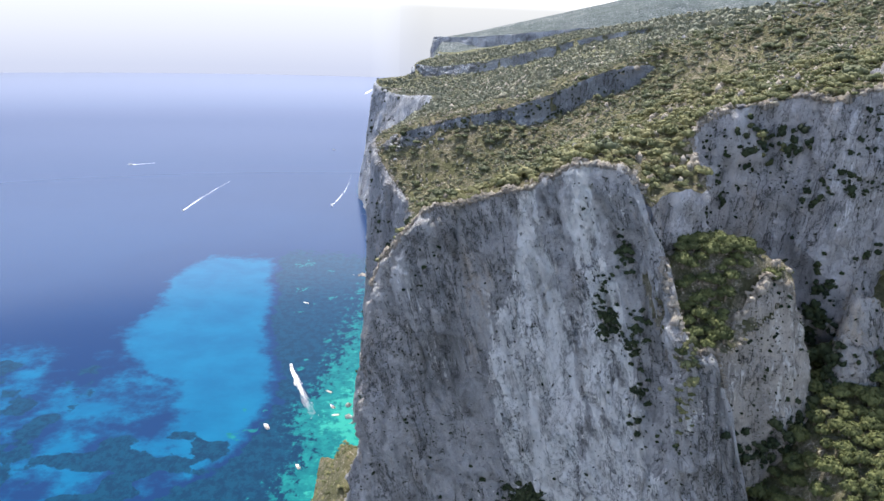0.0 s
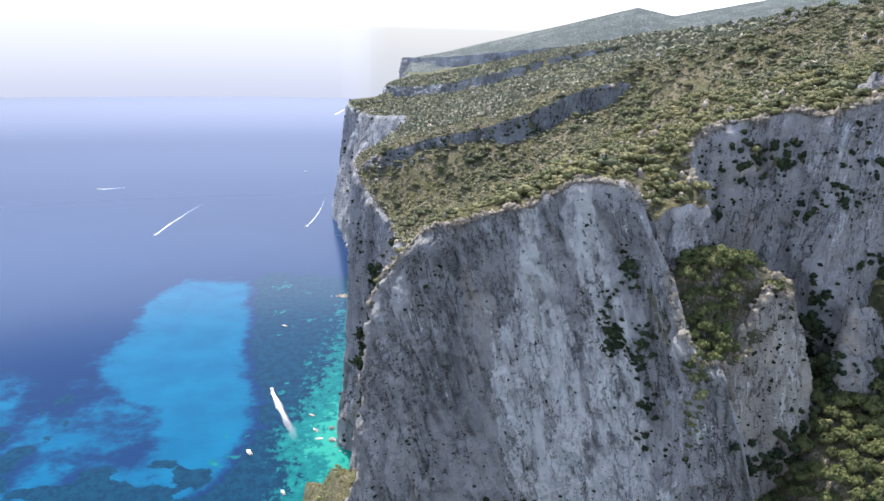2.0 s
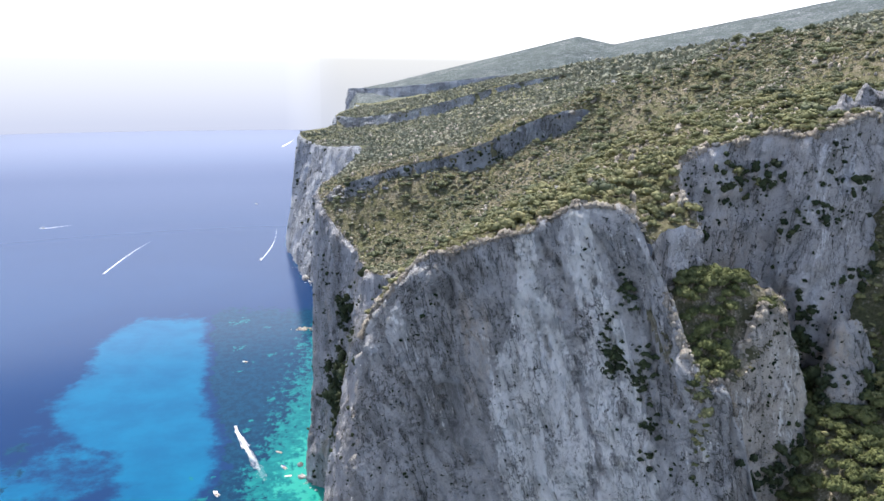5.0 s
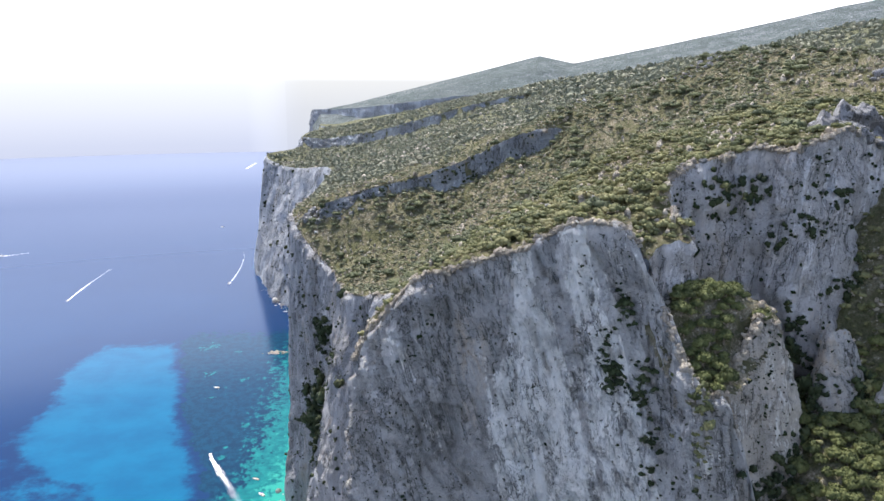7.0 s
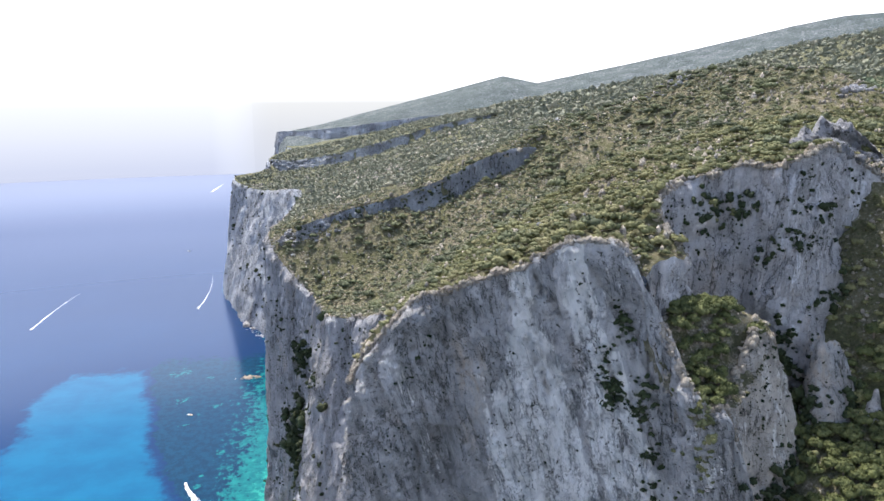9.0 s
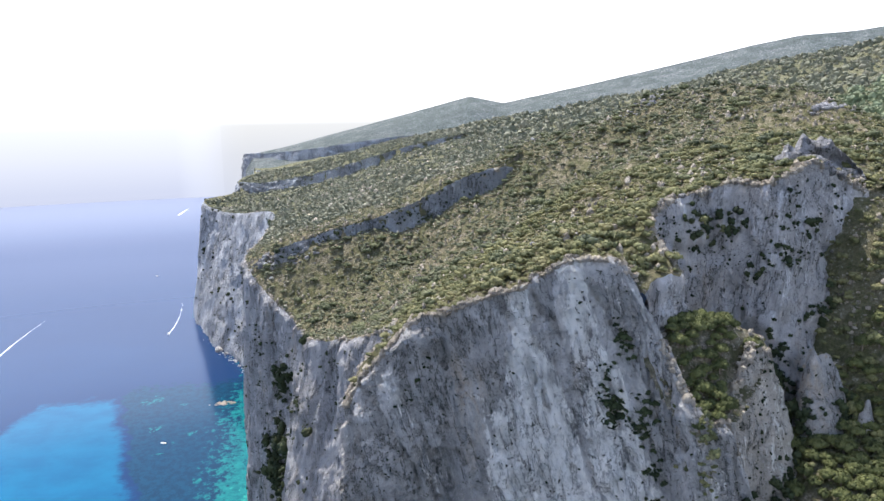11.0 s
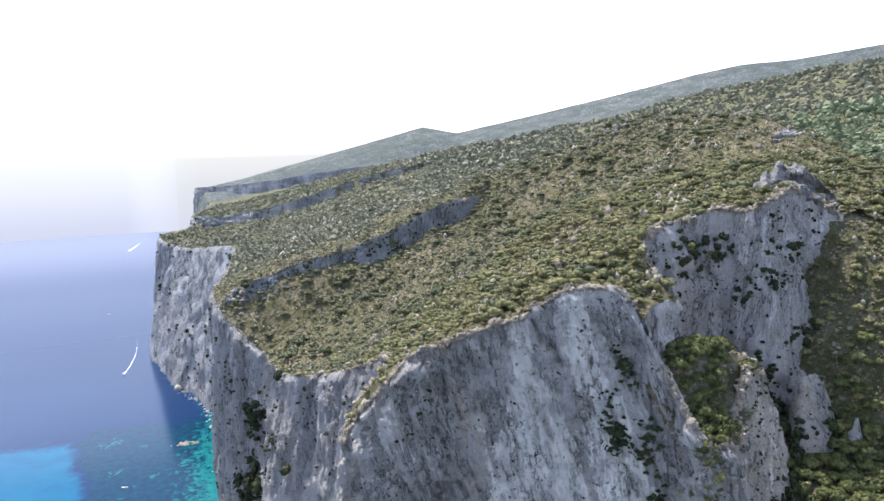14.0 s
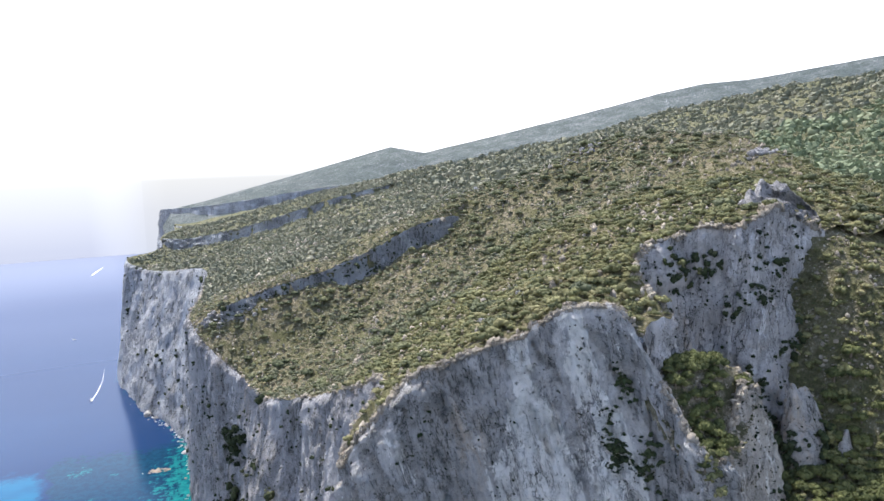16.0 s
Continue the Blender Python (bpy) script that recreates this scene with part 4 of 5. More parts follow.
slope_bushes("slope_trees", 180, 330, 225, 400, 7.5, 2.3, TREE_BUSH, 0.55, "dark-green evergreen oaks on the hill shoulder", 4.0, LEAF_SLOPE)
slope_bushes("maquis_scrub", 200, 330, 215, 400, 3.0, 1.6, LIGHT_BUSH, 0.95, "dense olive-green maquis bushes on the hill shoulder")
slope_bushes("far_scrub", -200, 420, 690, 1250, 5.0, 2.2, FAR_BUSH, 0.85, "scrub dotting the far plateau, paled in colour for haze", 3, LEAF_FAR)
slope_bushes("far_scrub", -220, 420, 1250, 2300, 8.5, 3.0, FAR_BUSH, 0.85, "scrub dotting the far headlands, paled in colour for haze", 4, LEAF_FAR)
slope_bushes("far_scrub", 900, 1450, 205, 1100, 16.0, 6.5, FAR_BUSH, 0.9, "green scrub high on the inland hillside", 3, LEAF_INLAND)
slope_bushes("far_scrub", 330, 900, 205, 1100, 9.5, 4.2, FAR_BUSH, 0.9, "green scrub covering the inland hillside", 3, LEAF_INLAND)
slope_bushes("far_scrub", 420, 1450, 1100, 2300, 16.0, 6.0, FAR_BUSH, 0.8, "scrub on the far slopes, greyed in colour for haze", 4, LEAF_FAR)

# Pale outcrops among the scrub, and sunlit rubble along the rims.
STONES = [stone_shape(s) for s in range(240, 247)]


def outcrops():
    x, y = spots(-60, 330, 210, 690, 3.2)
    ok = inside(x, y)
    x, y = x[ok], y[ok]
    p = xyz(x, y)
    vein = ridged(np.c_[x * 0.8 + y * 0.25, y * 0.8, 0 * x] / 40, 3, 130)
    ok = rng.uniform(0, 1, len(x)) < np.clip((vein - 0.36) * 1.6, 0.0, 0.6) + 0.10
    x, y = x[ok], y[ok]
    scatter("rock_outcrops", STONES, xyz(x, y, land_height(x, y) + 0.55), 0.72 * np.exp(rng.normal(0, 0.4, len(x))), ROCK_TOP, "pale limestone outcrops among the bushes", "rock", (0.8, 1.7))
    x, y = spots(-200, 420, 690, 1500, 12)
    ok = inside(x, y)
    x, y = x[ok], y[ok]
    ok = rng.uniform(0, 1, len(x)) < np.clip((ridged(np.c_[x * 0.6 + y * 0.2, y, 0 * x] / 90, 3, 133) - 0.2) * 1.2, 0.02, 0.6)
    x, y = x[ok], y[ok]
    scatter("rock_outcrops", STONES, xyz(x, y, land_height(x, y) + 0.6), rng.uniform(1.5, 4.0, len(x)), ROCK_TOP, "pale limestone outcrops on the far plateau", "rock", (0.5, 1.2))


outcrops()


def crag(x, y, wide, count, size, label):
    """A cluster of big broken blocks that stands out of the slope."""
    px, py = x + rng.normal(0, wide, count), y + rng.normal(0, wide * 0.45, count)
    ok = inside(px, py)
    px, py = px[ok], py[ok]
    scatter("crag", BLOCKS, xyz(px, py, land_height(px, py) + 0.3 * size), size * np.clip(np.exp(rng.normal(-0.3, 0.5, len(px))), 0.2, 1.5), ROCK_COAST, label, "rock", (0.55, 1.05))


BLOCKS = [stone_shape(s, 2) for s in range(250, 256)]
crag(147, 246, 5, 80, 2.2, "grey limestone blocks on top of the back wall")
crag(160, 255, 5, 80, 2.6, "broken limestone crest above the back wall")
crag(277, 391, 6, 40, 1.7, "grey limestone knob on the hill shoulder")
crag(262, 566, 16, 50, 1.7, "pale limestone blocks on the hill crest")
crag(188, 652, 14, 40, 1.7, "pale limestone blocks along the crest")
crag(84, 240, 5, 24, 1.2, "pale stones at the plateau's corner")
crag(22, 262, 9, 26, 1.3, "pale limestone ledge in the scrub")
crag(60, 262, 9, 30, 1.2, "pale limestone ledge in the scrub")
crag(-47, 630, 7, 60, 1.7, "pale broken rocks on the sea cliff's corner")
crag(-22, 622, 10, 50, 1.4, "pale broken rocks above the sea cliff")


def rim_rubble(rows, step, count, size, name, label, back=3.5, seed=0):
    r = np.random.default_rng(seed)
    line = smooth_line(rows, step)
    k = r.integers(0, len(line), count)
    x, y = line[k, 0] + r.normal(0, 0.7, count), line[k, 1] + np.abs(r.normal(0, back * 0.5, count)) - 0.4
    z = np.where(inside(x, y), land_height(x, y, False), line[k, 2] - 0.6)
    scatter(name, STONES, xyz(x, y, z + 0.05), size * np.clip(np.exp(r.normal(-0.55, 0.8, count)), 0.15, 4.0), ROCK_TOP, label, "rock", (0.45, 1.2))


rim_rubble(COAST[-3:] + FACE, 0.5, 4200, 0.36, "rim_rubble", "sunlit broken limestone along the cliff edge", seed=1)
rim_rubble(COAST[-3:] + FACE[:4], 0.4, 1500, 0.5, "rim_rubble", "sunlit broken blocks on the seaward crest", 3.0, seed=8)
rim_rubble(BACK[3:], 0.5, 2000, 0.40, "rim_rubble", "sunlit broken limestone along the back wall's edge", seed=2)
rim_rubble(COAST_INNER[:-3], 1.0, 1200, 0.6, "rim_rubble", "pale broken limestone along the sea cliff's edge", 5, seed=3)
rim_rubble(SCARP, 1.0, 300, 0.9, "rim_rubble", "pale broken stones along the scarp", 3, seed=4)

rim_rubble(FIN[:5], 0.4, 1000, 0.40, "rim_rubble", "sunlit broken stones on the fin's crest", 2, seed=5)
rim_rubble(PILLAR[:8], 0.4, 800, 0.38, "rim_rubble", "sunlit broken stones on the pillar", 2.5, seed=6)
rim_rubble(SPUR, 0.5, 160, 0.36, "rim_rubble", "sunlit broken stones on the spur", 2, seed=7)


def wall_bushes(name, pts, out, count, size, label, low=0.02, high=0.98, seed=0, cluster=0.3):
    """Dark tufts that cling to a wall, thicker along cracks."""
    r = np.random.default_rng(seed)
    n, m = pts.shape[:2]
    i, j = r.integers(1, n - 1, count * 8), r.integers(int(m * low), max(2, int(m * high)), count * 8)
    p = pts[i, j]
    like = np.clip((ridged(np.c_[p[:, 0] + 0.3 * p[:, 2], p[:, 1], p[:, 2] * 0.6] / 17, 3, seed + 1) - cluster) * 2.5, 0.04, 1)
    ok = np.flatnonzero(r.uniform(0, 1, len(p)) < like)[:count]
    p, o = p[ok], out[i[ok]]
    s = size * np.exp(r.normal(0, 0.5, len(ok)))
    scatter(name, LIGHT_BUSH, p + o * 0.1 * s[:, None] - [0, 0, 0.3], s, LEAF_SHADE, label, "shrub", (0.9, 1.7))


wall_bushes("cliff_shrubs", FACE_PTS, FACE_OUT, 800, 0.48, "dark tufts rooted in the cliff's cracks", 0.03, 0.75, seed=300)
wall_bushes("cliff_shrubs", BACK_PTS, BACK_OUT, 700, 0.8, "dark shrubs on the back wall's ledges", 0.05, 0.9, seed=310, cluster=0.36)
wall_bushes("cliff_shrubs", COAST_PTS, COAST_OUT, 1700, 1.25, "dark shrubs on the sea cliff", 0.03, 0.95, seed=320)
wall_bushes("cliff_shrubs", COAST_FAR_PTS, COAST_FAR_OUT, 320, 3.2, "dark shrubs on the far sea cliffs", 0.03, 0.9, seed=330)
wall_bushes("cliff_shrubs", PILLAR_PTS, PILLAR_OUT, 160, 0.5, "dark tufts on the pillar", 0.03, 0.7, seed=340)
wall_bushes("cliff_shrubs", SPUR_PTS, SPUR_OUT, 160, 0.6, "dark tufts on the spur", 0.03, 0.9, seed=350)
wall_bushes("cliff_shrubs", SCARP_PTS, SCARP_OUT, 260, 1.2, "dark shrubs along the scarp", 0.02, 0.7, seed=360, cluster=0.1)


def face_clump(x, z, count, wide, tall, size, mat, label, seed):
    """Bushes rooted on one part of the main face, round the given place."""
    r = np.random.default_rng(seed)
    flat = FACE_PTS.reshape(-1, 3)
    flat = flat[flat[:, 1] < 250]
    for_out = np.array([-0.3, -0.95, 0.0])
    at = []
    for dx, dz in r.normal(0, 1, (count, 2)):
        k = ((flat[:, 0] - x - dx * wide) ** 2 + (flat[:, 2] - z - dz * tall) ** 2).argmin()
        at.append(flat[k])
    scatter("face_shrubs", NEAR_BUSH, np.array(at) + 0.2 * for_out - [0, 0, 0.4], size * np.exp(r.normal(0, 0.35, count)), mat, label, "shrub", (0.9, 1.5))


def wall_clump(pts, out, at, count, spread, size, mat, label, seed):
    """Bushes rooted on a wall round the given place."""
    r = np.random.default_rng(seed)
    n, m = pts.shape[:2]
    flat = pts.reshape(-1, 3)
    want = np.array(at, float) + r.normal(0, 1, (count, 3)) * spread
    k = np.array([((flat - w) ** 2).sum(1).argmin() for w in want])
    scatter("cliff_shrubs", LIGHT_BUSH, flat[k] + 0.2 * out[k // m] - [0, 0, 0.3], size * np.exp(r.normal(0, 0.4, count)), mat, label, "shrub", (0.9, 1.5))


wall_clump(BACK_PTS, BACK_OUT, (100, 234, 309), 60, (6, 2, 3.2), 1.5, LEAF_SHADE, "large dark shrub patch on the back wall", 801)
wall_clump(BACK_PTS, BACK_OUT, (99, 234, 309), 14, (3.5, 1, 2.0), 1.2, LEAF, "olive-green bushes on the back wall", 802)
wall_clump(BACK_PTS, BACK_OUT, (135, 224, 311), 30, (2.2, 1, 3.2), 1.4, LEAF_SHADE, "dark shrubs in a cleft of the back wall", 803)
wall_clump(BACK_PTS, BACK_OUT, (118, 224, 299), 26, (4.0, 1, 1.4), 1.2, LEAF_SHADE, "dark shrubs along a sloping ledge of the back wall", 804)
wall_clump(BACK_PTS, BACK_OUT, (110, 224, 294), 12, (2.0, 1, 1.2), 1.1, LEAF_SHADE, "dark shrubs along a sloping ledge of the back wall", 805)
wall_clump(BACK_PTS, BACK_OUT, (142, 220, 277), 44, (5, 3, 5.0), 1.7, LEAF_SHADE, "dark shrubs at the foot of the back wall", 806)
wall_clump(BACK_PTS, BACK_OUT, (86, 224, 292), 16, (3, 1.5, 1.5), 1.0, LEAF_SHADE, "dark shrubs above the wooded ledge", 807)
wall_clump(BACK_PTS, BACK_OUT, (112, 217, 256), 110, (4, 2, 9), 2.0, LEAF_SHADE, "shrubs darkened to paint the cleft's shade behind the pillar", 808)
wall_clump(PILLAR_PTS, PILLAR_OUT, (104, 200, 236), 50, (4, 4, 4), 1.9, LEAF_SHADE, "shrubs darkened for the shade at the pillar's foot", 815)
wall_clump(PILLAR_PTS, PILLAR_OUT, (92, 188, 231), 60, (6, 2, 3), 2.0, LEAF_SHADE, "thicket darkened for the shade under the pillar", 816)
wall_clump(SPUR_PTS, SPUR_OUT, (110, 203, 244), 60, (3, 4, 6), 1.9, LEAF_SHADE, "shrubs darkened for the cleft's shade beside the spur", 817)
wall_clump(SPUR_PTS, SPUR_OUT, (132, 204, 250), 40, (5, 3, 4), 1.7, LEAF_SHADE, "shrubs darkened in colour for the spur's shaded side", 818)
# These darkened shrubs also stand in for the shade inside the alcoves.
wall_clump(COAST_PTS, COAST_OUT, (-43, 566, 158), 170, (7, 5, 6), 2.5, LEAF_SHADE, "shrubs darkened to deepen the shade of a sea-cliff alcove", 811)
wall_clump(COAST_PTS, COAST_OUT, (-54, 556, 94), 460, (11, 10, 13), 3.2, LEAF_SHADE, "dense shrubs darkened to paint the shade of a deep alcove", 812)
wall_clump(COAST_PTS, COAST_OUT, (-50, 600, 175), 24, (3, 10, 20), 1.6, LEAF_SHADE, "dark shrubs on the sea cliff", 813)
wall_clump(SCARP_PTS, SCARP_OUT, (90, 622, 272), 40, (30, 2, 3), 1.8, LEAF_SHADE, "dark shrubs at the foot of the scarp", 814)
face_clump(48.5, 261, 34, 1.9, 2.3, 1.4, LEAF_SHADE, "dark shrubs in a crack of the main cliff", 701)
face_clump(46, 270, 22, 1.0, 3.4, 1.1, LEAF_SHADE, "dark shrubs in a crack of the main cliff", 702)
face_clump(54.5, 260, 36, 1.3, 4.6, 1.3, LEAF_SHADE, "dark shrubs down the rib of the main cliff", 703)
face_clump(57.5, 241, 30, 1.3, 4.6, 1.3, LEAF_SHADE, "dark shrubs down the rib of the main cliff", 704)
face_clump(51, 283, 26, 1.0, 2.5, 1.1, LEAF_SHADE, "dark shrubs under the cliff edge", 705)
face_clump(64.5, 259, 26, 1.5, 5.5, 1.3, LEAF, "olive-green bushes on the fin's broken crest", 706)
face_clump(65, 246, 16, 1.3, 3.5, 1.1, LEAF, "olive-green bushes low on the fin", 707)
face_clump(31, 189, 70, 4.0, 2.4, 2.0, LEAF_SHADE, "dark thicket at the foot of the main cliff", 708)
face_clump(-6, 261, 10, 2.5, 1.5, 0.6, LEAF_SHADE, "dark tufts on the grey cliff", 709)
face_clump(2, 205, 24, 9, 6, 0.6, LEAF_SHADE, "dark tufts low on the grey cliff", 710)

BARK = plain("grey_bark", (0.16, 0.13, 0.10), 0.9)


def tree_thing(name, seed, label, group, leaf):
    """A small broad tree: tapered trunk with limbs, and an uneven crown of leaf clumps."""
    r = np.random.default_rng(seed)
    root = tagged(new(name), label, "tree", group)
    pieces = []

    def limb(a, b, ra, rb):
        a, b = np.array(a, float), np.array(b, float)
        w = (b - a) / np.linalg.norm(b - a)
        s = np.cross(w, [0.3, 0.9, 0.1])
        s /= np.linalg.norm(s)
        o = np.cross(w, s)
        t = np.linspace(0, 2 * np.pi, 7)[:-1]
        ring = np.cos(t)[:, None] * s + np.sin(t)[:, None] * o
        v = np.vstack([a + ra * ring, b + rb * ring])
        f = np.array([[k, (k + 1) % 6, 6 + (k + 1) % 6, 6 + k] for k in range(6)])
        pieces.append((v, np.vstack([f[:, [0, 1, 2]], f[:, [0, 2, 3]]])))

    limb((0, 0, -0.5), (0.08, 0.05, 0.75), 0.13, 0.09)
    for k in range(4):
        a = 1.6 * k + r.uniform(0, 0.8)
        limb((0.08, 0.05, 0.7), (0.5 * math.cos(a), 0.5 * math.sin(a), 1.1), 0.07, 0.03)
    v, f = joined(pieces)
    trunk = new("trunk", mesh_of("trunk", v, f, BARK))
    trunk.parent = root
    v, f = bush_shape(seed, 620, 1, 11, 0.27)
    v = v * [1, 1, 1.15] + [0, 0, 0.12]
    crown = new("crown", mesh_of("crown", v, f, leaf))
    tone = np.clip(0.5 + 0.9 * rough(v * 1.6, 2, seed), 0, 1)
    crown.data.attributes.new("tone", "FLOAT", "POINT").data.foreach_set("value", tone.astype(np.float32))
    crown.parent = root
    return root


LEAF_TREE = foliage("tree_leaves", (0.018, 0.027, 0.010), (0.135, 0.150, 0.052), (0.155, 0.150, 0.062))
LEDGE_TREES = [tree_thing("tree", 400 + k, "small rounded olive-green tree on the rocky ledge", "trees on the ledge", LEAF_TREE) for k in range(4)]
GULLY_TREES = [tree_thing("tree", 410 + k, "broad holm oak on the gully slope, leaves darkened for shade", "trees in the gully", LEAF_GULLY_SHADE) for k in range(3)]
r_tree = random.Random(9)


def plant(protos, x, y, z, size):
    proto = r_tree.choice(protos)
    if not proto.get("placed"):
        proto["placed"] = 1
        ob = proto
        ob.matrix_basis = pose(x, y, z, 0, 0, r_tree.uniform(0, 360)) @ Matrix.Scale(size, 4)
        return
    ob = copy_thing(proto, pose(x, y, z, 0, 0, r_tree.uniform(0, 360)))
    ob.scale = (size * r_tree.uniform(0.9, 1.1),) * 2 + (size * r_tree.uniform(0.8, 1.1),)


def height_at(fn, x, y):
    return float(fn(np.array([x]), np.array([y]))[0])


def grove(protos, count, tx, ty, ground, sizes, gap):
    """Trees that keep some distance from each other."""
    z = ground(tx, ty)
    stood = []
    for x, y, h in zip(tx.tolist(), ty.tolist(), z.tolist()):
        size = r_tree.uniform(*sizes)
        if len(stood) < count and all(math.hypot(x - a, y - b) > gap * (size + c) for a, b, c in stood):
            plant(protos, x, y, h - 0.2, size)
            stood.append((x, y, size))


tx, ty = rng.uniform(58, 94, 5000), rng.uniform(183, 209, 5000)
wide = (tx > np.interp(ty, [186, 204], [60.5, 66])) & (tx < np.interp(ty, [186, 192, 204], [72, 76.5, 84.5]))
bare = (~wide & (rng.uniform(0, 1, 5000) < 0.99)) | ((ty < 189) & (rng.uniform(0, 1, 5000) < 0.5))
ok = on_ledge(tx, ty) & on_ledge(tx + 1.2, ty) & on_ledge(tx - 1.5, ty) & ~bare
grove(LEDGE_TREES, 76, tx[ok], ty[ok], ledge_height, (1.7, 3.3), 0.42)
tx, ty = np.r_[rng.uniform(84, 150, 2500), 100 + 120 * rng.uniform(0, 1, 2500) ** 1.3], np.r_[rng.uniform(152, 214, 2500), rng.uniform(150, 234, 2500)]
ok = ~inside(tx, ty)
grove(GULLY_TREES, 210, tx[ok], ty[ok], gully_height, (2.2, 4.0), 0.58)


def gully_scrub():
    x, y = spots(128, 330, 150, 236, 4.6)
    ok = ~inside(x, y) & (rng.uniform(0, 1, len(x)) < 0.75)
    x, y = x[ok], y[ok]
    scatter("gully_trees", TREE_BUSH, xyz(x, y, gully_height(x, y) - 0.3), 2.1 * np.exp(rng.normal(0, 0.3, len(x))), LEAF, "olive-green trees crowding the sunlit gully slope", "tree", (0.9, 1.3))
    x, y = spots(80, 260, 150, 250, 2.6)
    ok = ~inside(x, y) & (rng.uniform(0, 1, len(x)) < np.where(x > 132, 0.95, 0.4))
    x, y = x[ok], y[ok]
    scatter("gully_scrub", LIGHT_BUSH, xyz(x, y, gully_height(x, y) - 0.3), 1.6 * np.exp(rng.normal(0, 0.4, len(x))), LEAF, "dense bushes filling the gully slope", "scrub")
    x, y = spots(56, 100, 182, 210, 1.6)
    ok = on_ledge(x, y) & (rng.uniform(0, 1, len(x)) < 0.16)
    x, y = x[ok], y[ok]
    scatter("ledge_scrub", NEAR_BUSH, xyz(x, y, ledge_height(x, y) - 0.2), 0.8 * np.exp(rng.normal(0, 0.35, len(x))), LEAF, "low bushes between the trees of the ledge", "scrub")
    x, y = spots(56, 100, 182, 210, 1.1)
    ok = on_ledge(x, y) & (rng.uniform(0, 1, len(x)) < 0.35)
    x, y = x[ok], y[ok]
    scatter("ledge_stones", STONES, xyz(x, y, ledge_height(x, y)), 0.5 * np.exp(rng.normal(0, 0.5, len(x))), ROCK_TOP, "sunlit broken stones on the ledge", "rock")


gully_scrub()


def rib_bushes():
    x, y = spots(-140, -24, 230, 540, 4.0)
    z = bench_height(x, y)
    ok = (z > 2) & (rng.uniform(0, 1, len(x)) < 0.5 + 0.5 * rough(xyz(x, y) / 18, 2, 140))
    scatter("rib_scrub", NEAR_BUSH, xyz(x, y, z - 0.2)[ok], rng.uniform(1.0, 2.2, ok.sum()), LEAF, "olive-green bushes on the rocky rib by the shore", "scrub")


rib_bushes()


def slope_rocks():
    x, y = spots(140, 330, 170, 244, 2.0)
    ok = ~inside(x, y) & (rng.uniform(0, 1, len(x)) < np.clip((ridged(xyz(x + 0.4 * y, 0.3 * y) / 16, 3, 151) - 0.15) * 1.6, 0.06, 0.85))
    scatter("rock_outcrops", STONES, xyz(x, y, gully_height(x, y) + 0.5)[ok], 0.55 * np.exp(rng.normal(0, 0.5, ok.sum())), ROCK_TOP, "pale limestone ribs among the bushes of the slope", "rock", (0.5, 1.1))


slope_rocks()

# ---- boats ----
HULL = plain("white_gelcoat", (0.80, 0.80, 0.78), 0.25, vary=0.05)
TUBE = plain("grey_rubber_tube", (0.30, 0.31, 0.33), 0.6)
DECK = plain("teak_deck", (0.40, 0.30, 0.20), 0.7)
CUSHION = plain("cream_cushion", (0.62, 0.58, 0.50), 0.8)
CANVAS = plain("blue_canvas", (0.07, 0.12, 0.28), 0.85)
SMOKED = plain("smoked_screen", (0.03, 0.04, 0.05), 0.08)
ENGINE = plain("black_engine", (0.03, 0.03, 0.035), 0.35)
FOAM = plain("white_foam", (0.86, 0.88, 0.90), 0.9, vary=0.08)


def part(name, bm, mat, parent, label=""):
    me = bpy.data.meshes.new(name)
    bm.to_mesh(me)
    bm.free()
    me.materials.append(mat)
    ob = new(name, me)
    ob.parent = parent
    return tagged(ob, label)


def lofted(sections):
    bm = bmesh.new()
    rings = [[bm.verts.new(p) for p in ring] for ring in sections]
    n = len(rings[0])
    for a, b in zip(rings[:-1], rings[1:]):
        for k in range(n):
            bm.faces.new((a[k], a[(k + 1) % n], b[(k + 1) % n], b[k]))
    bm.faces.new(rings[0][::-1])
    bm.faces.new(rings[-1])
    bmesh.ops.recalc_face_normals(bm, faces=bm.faces)
    return bm


def box(sx, sy, sz, at, bevel=0.04):
    bm = bmesh.new()
    bmesh.ops.create_cube(bm, size=1)
    bmesh.ops.scale(bm, vec=(sx, sy, sz), verts=bm.verts)
    bmesh.ops.bevel(bm, geom=bm.edges[:], offset=bevel, segments=2, affect="EDGES")
    bmesh.ops.translate(bm, vec=at, verts=bm.verts)
    return bm


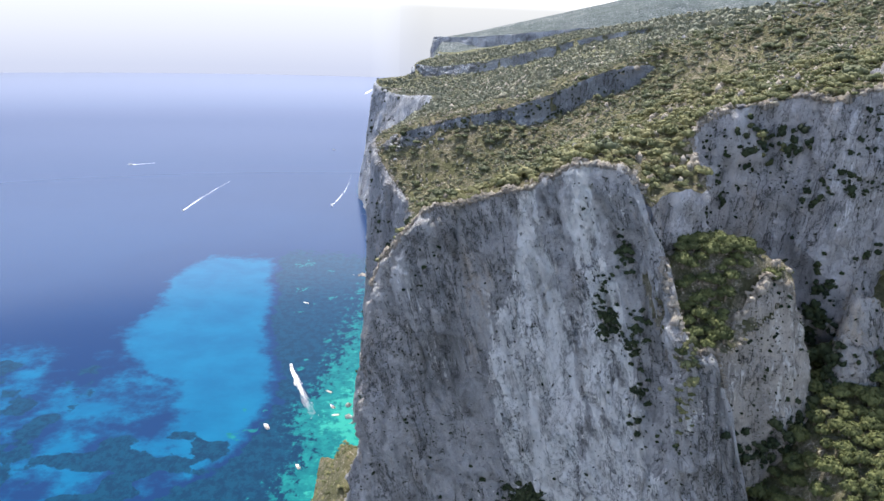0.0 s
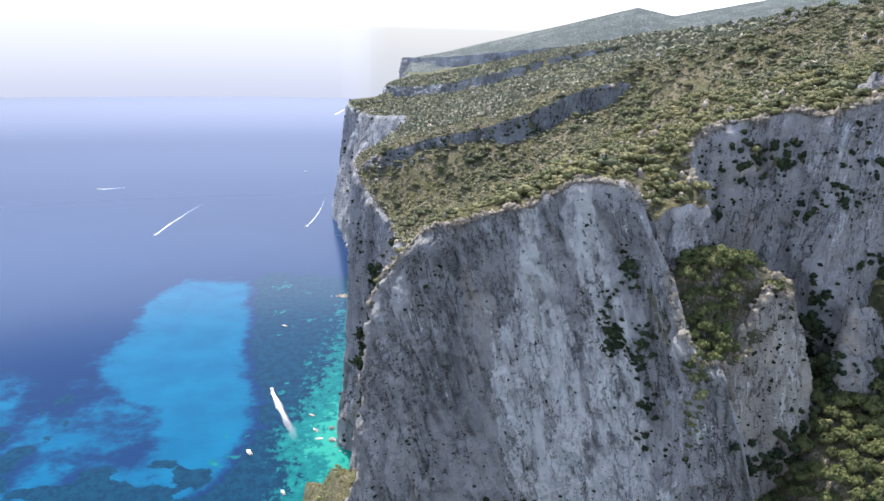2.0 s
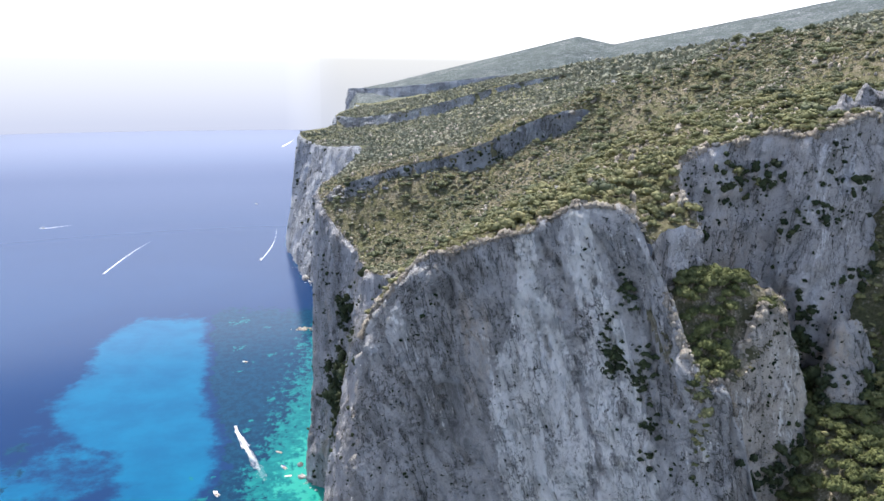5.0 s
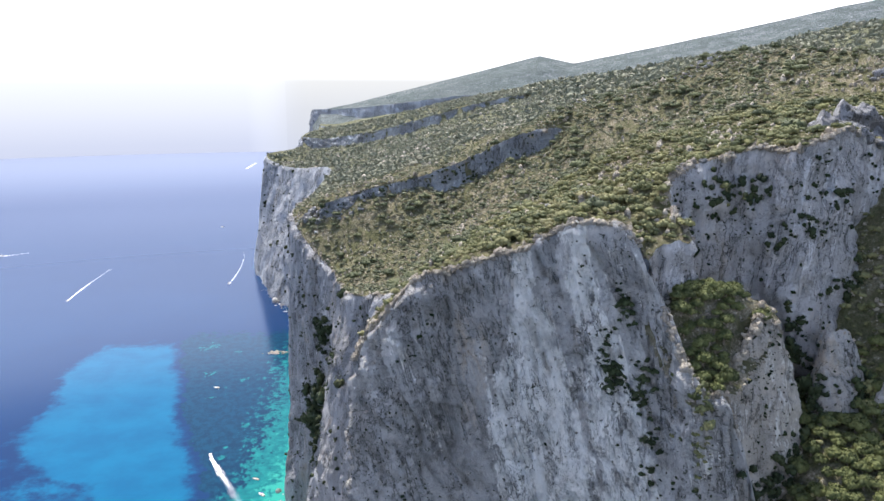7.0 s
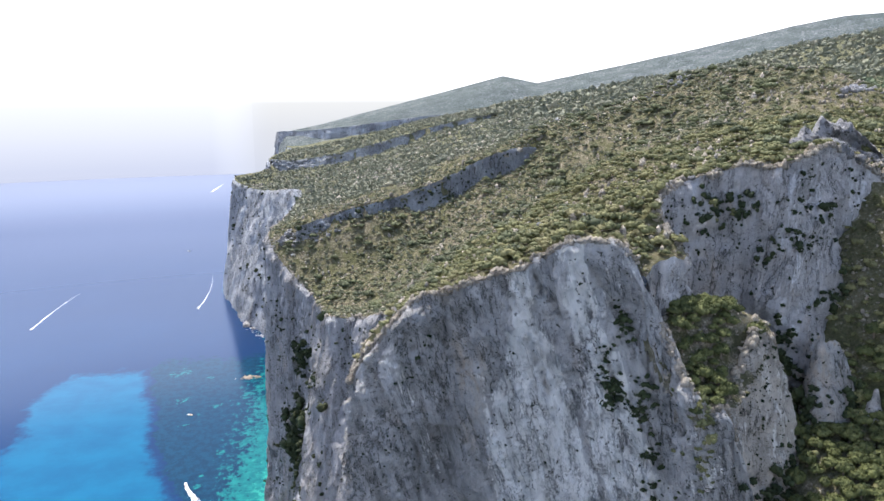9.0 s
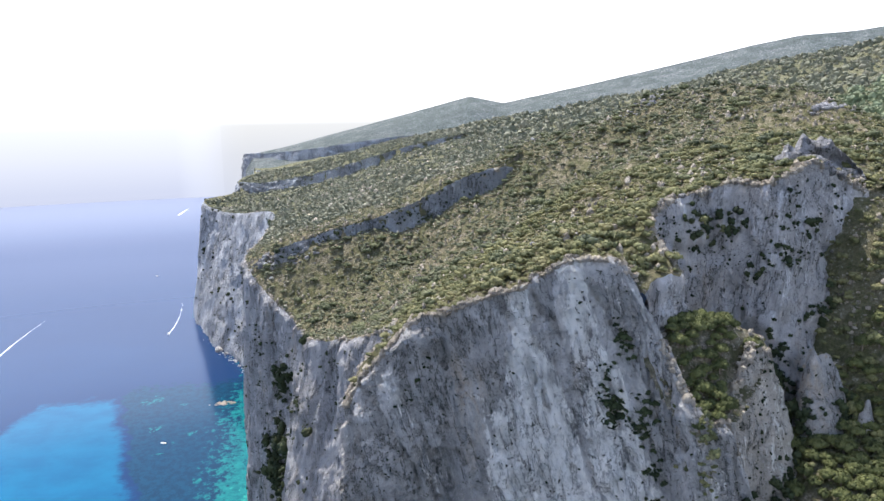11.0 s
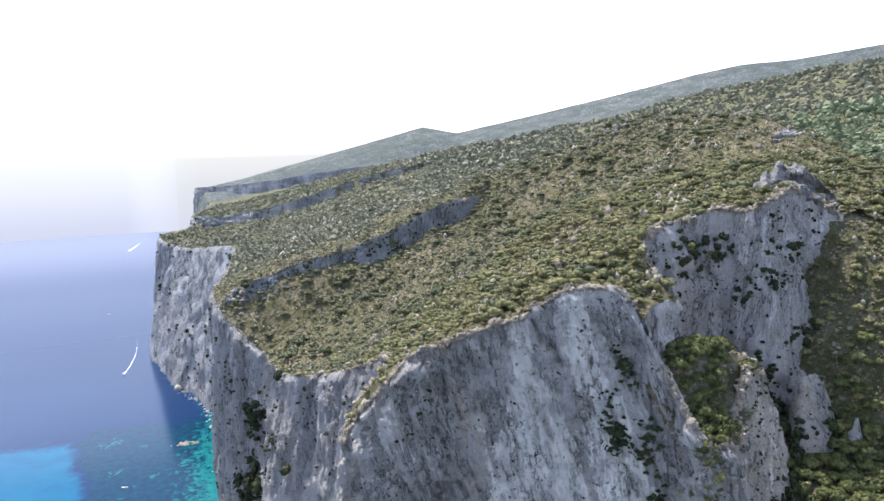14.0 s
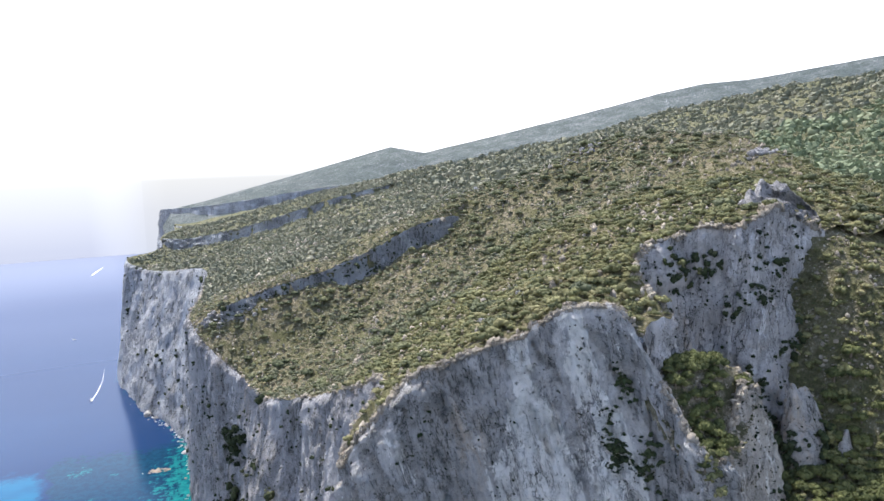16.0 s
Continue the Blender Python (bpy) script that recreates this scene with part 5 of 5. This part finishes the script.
def boat(label, size, x, y, heading, canopy, tube, group):
    """An open motor boat, 7 m long at size 1, bow along its own +y."""
    root = tagged(new("motor_boat"), label, "boat", group)
    rings = []
    for u in (0, 0.15, 0.4, 0.65, 0.82, 0.93, 1.0):
        w = 1.2 * (1 - max(0, u - 0.45) ** 2 * 2.9)
        h = 0.75 + 0.35 * u * u
        yy = -3.5 + 7.0 * u
        rings.append([(-w, yy, h), (-w * 0.92, yy, 0.2), (-w * 0.45, yy, -0.25 * (1 - u)), (w * 0.45, yy, -0.25 * (1 - u)), (w * 0.92, yy, 0.2), (w, yy, h), (w * 0.8, yy, h - 0.08), (-w * 0.8, yy, h - 0.08)])
    part("hull", lofted(rings), TUBE if tube else HULL, root)
    part("deck", box(1.7, 4.2, 0.06, (0, -0.7, 0.72), 0.02), DECK, root, "worn teak deck")
    part("foredeck", box(1.5, 2.0, 0.12, (0, 1.75, 0.86)), HULL if not tube else CUSHION, root, "pale foredeck")
    part("console", box(0.8, 0.6, 0.8, (0, -0.2, 1.12)), HULL, root)
    part("windscreen", box(0.85, 0.06, 0.4, (0, 0.15, 1.65), 0.015), SMOKED, root, "smoked windscreen")
    part("seat", box(1.5, 0.6, 0.45, (0, -2.3, 0.98)), CUSHION, root, "cream stern seat")
    part("outboard_engine", box(0.45, 0.6, 0.9, (0, -3.75, 0.95), 0.1), ENGINE, root, "black outboard engine")
    if canopy:
        part("canopy", box(1.9, 2.0, 0.08, (0, -0.7, 2.3), 0.03), CANVAS if canopy > 1 else HULL, root, "stretched sun canopy")
        for sx in (-0.8, 0.8):
            for sy in (-1.5, 0.1):
                part("canopy_pole", box(0.05, 0.05, 1.55, (sx, sy, 1.52), 0.01), ENGINE, root)
    root.matrix_basis = pose(x, y, -0.12, 0, 0, heading) @ Matrix.Scale(size, 4)
    return root


def wake(name, x, y, x1, y1, width, count, flake, label, seed, bend=0.0):
    """Foam left behind a boat: dense at the stern, thinning out."""
    r = np.random.default_rng(seed)
    u = r.beta(0.75, 1.7, count)
    a, b = np.array([x, y]), np.array([x1, y1])
    way = (b - a) / np.linalg.norm(b - a)
    side = np.array([-way[1], way[0]])
    arm = r.choice([-1, 0, 0, 0, 1], count)
    off = width * (0.25 + 0.75 * u) * (r.normal(0, 0.28, count) + arm * (0.35 + 0.9 * u) * np.where(u < 0.35, 1.6, 0.6))
    p = a + (b - a) * u[:, None] + side * (off + bend * u * (1 - u) * 4)[:, None]
    s = flake * np.exp(r.normal(0, 0.5, count)) * (1.15 - 0.75 * u)
    t = r.uniform(0, 2 * np.pi, count)
    tri = np.stack([np.stack([p[:, 0] + s * np.cos(t + k), p[:, 1] + s * 1.5 * np.sin(t + k), 0.05 + 0.02 * r.uniform(0, 1, count)], 1) for k in (0, 2.1, 4.2)], 1)
    me = mesh_of(name, tri.reshape(-1, 3), np.arange(3 * count).reshape(-1, 3), FOAM)
    return tagged(new(name, me), label, "foam", kind="stuff")


boat("white speedboat running fast with foam at its stern", 1.15, -147, 700, 20, 1, False, "boats under way")
wake("boat_wake", -146, 696, -106, 598, 5.0, 2600, 0.24, "long white foaming wake of the speedboat", 500)
boat("small white motor boat crossing the bay at speed", 1.3, -451, 1288, 5, 0, False, "boats under way")
wake("boat_wake", -451, 1284, -436, 1540, 2.0, 1200, 0.42, "thin white wake across the blue sea", 501, 4)
boat("white motor boat turning off the headland", 1.4, -204, 1362, 200, 1, False, "boats under way")
wake("boat_wake", -204, 1366, -205, 1640, 1.3, 1000, 0.36, "curved white wake off the headland", 502, -8)
boat("distant white motor boat on the open sea", 1.6, -690, 1657, 80, 1, False, "boats under way")
wake("boat_wake", -690, 1657, -640, 1690, 1.8, 120, 0.8, "short faint wake of a far boat", 503)
boat("far white boat running down the coast", 1.8, -353, 3330, 175, 1, False, "boats under way")
wake("boat_wake", -353, 3334, -328, 3640, 3.5, 700, 1.6, "long pale wake far down the coast", 504)
boat("small white boat drifting off the far headland", 1.3, -285, 1938, 60, 0, False, "boats at anchor")
boat("white cabin boat anchored over the dark weed", 1.25, -145, 582, 35, 1, False, "boats at anchor")
boat("small white boat anchored over the weed bed", 1.0, -163, 873, 70, 0, False, "boats at anchor")
boat("grey rubber boat anchored in turquoise shallows", 0.95, -101, 649, 60, 0, True, "boats at anchor")
boat("white boat with a blue canopy anchored by the rocks", 1.05, -94, 621, 40, 2, False, "boats at anchor")
boat("small white boat anchored close to the cliff", 0.9, -89, 606, 100, 0, False, "boats at anchor")
boat("white boat moored in the shallows below the rib", 0.95, -107, 524, 30, 1, False, "boats at anchor")


def shore_rocks():
    r = np.random.default_rng(40)
    line = smooth_line([(q[3], q[4]) for q in COAST[11:23]], 2.0)
    k = r.integers(0, len(line), 420)
    p = xyz(line[k, 0] - np.abs(r.normal(0, 4, 420)) + 2, line[k, 1] + r.normal(0, 2, 420), -0.3)
    scatter("shore_rocks", STONES, p, 1.1 * np.exp(r.normal(0, 0.55, 420)), ROCK, "fallen limestone boulders along the waterline", "rock", (0.5, 0.9))
    p = xyz(-102 + r.normal(0, 6, 46), 985 + r.normal(0, 2.6, 46), -0.4)
    scatter("reef_rocks", STONES, p, 2.0 * np.exp(r.normal(0, 0.4, 46)), ROCK_TOP, "low pale reef standing out of the shallow water", "rock", (0.4, 0.8))


shore_rocks()
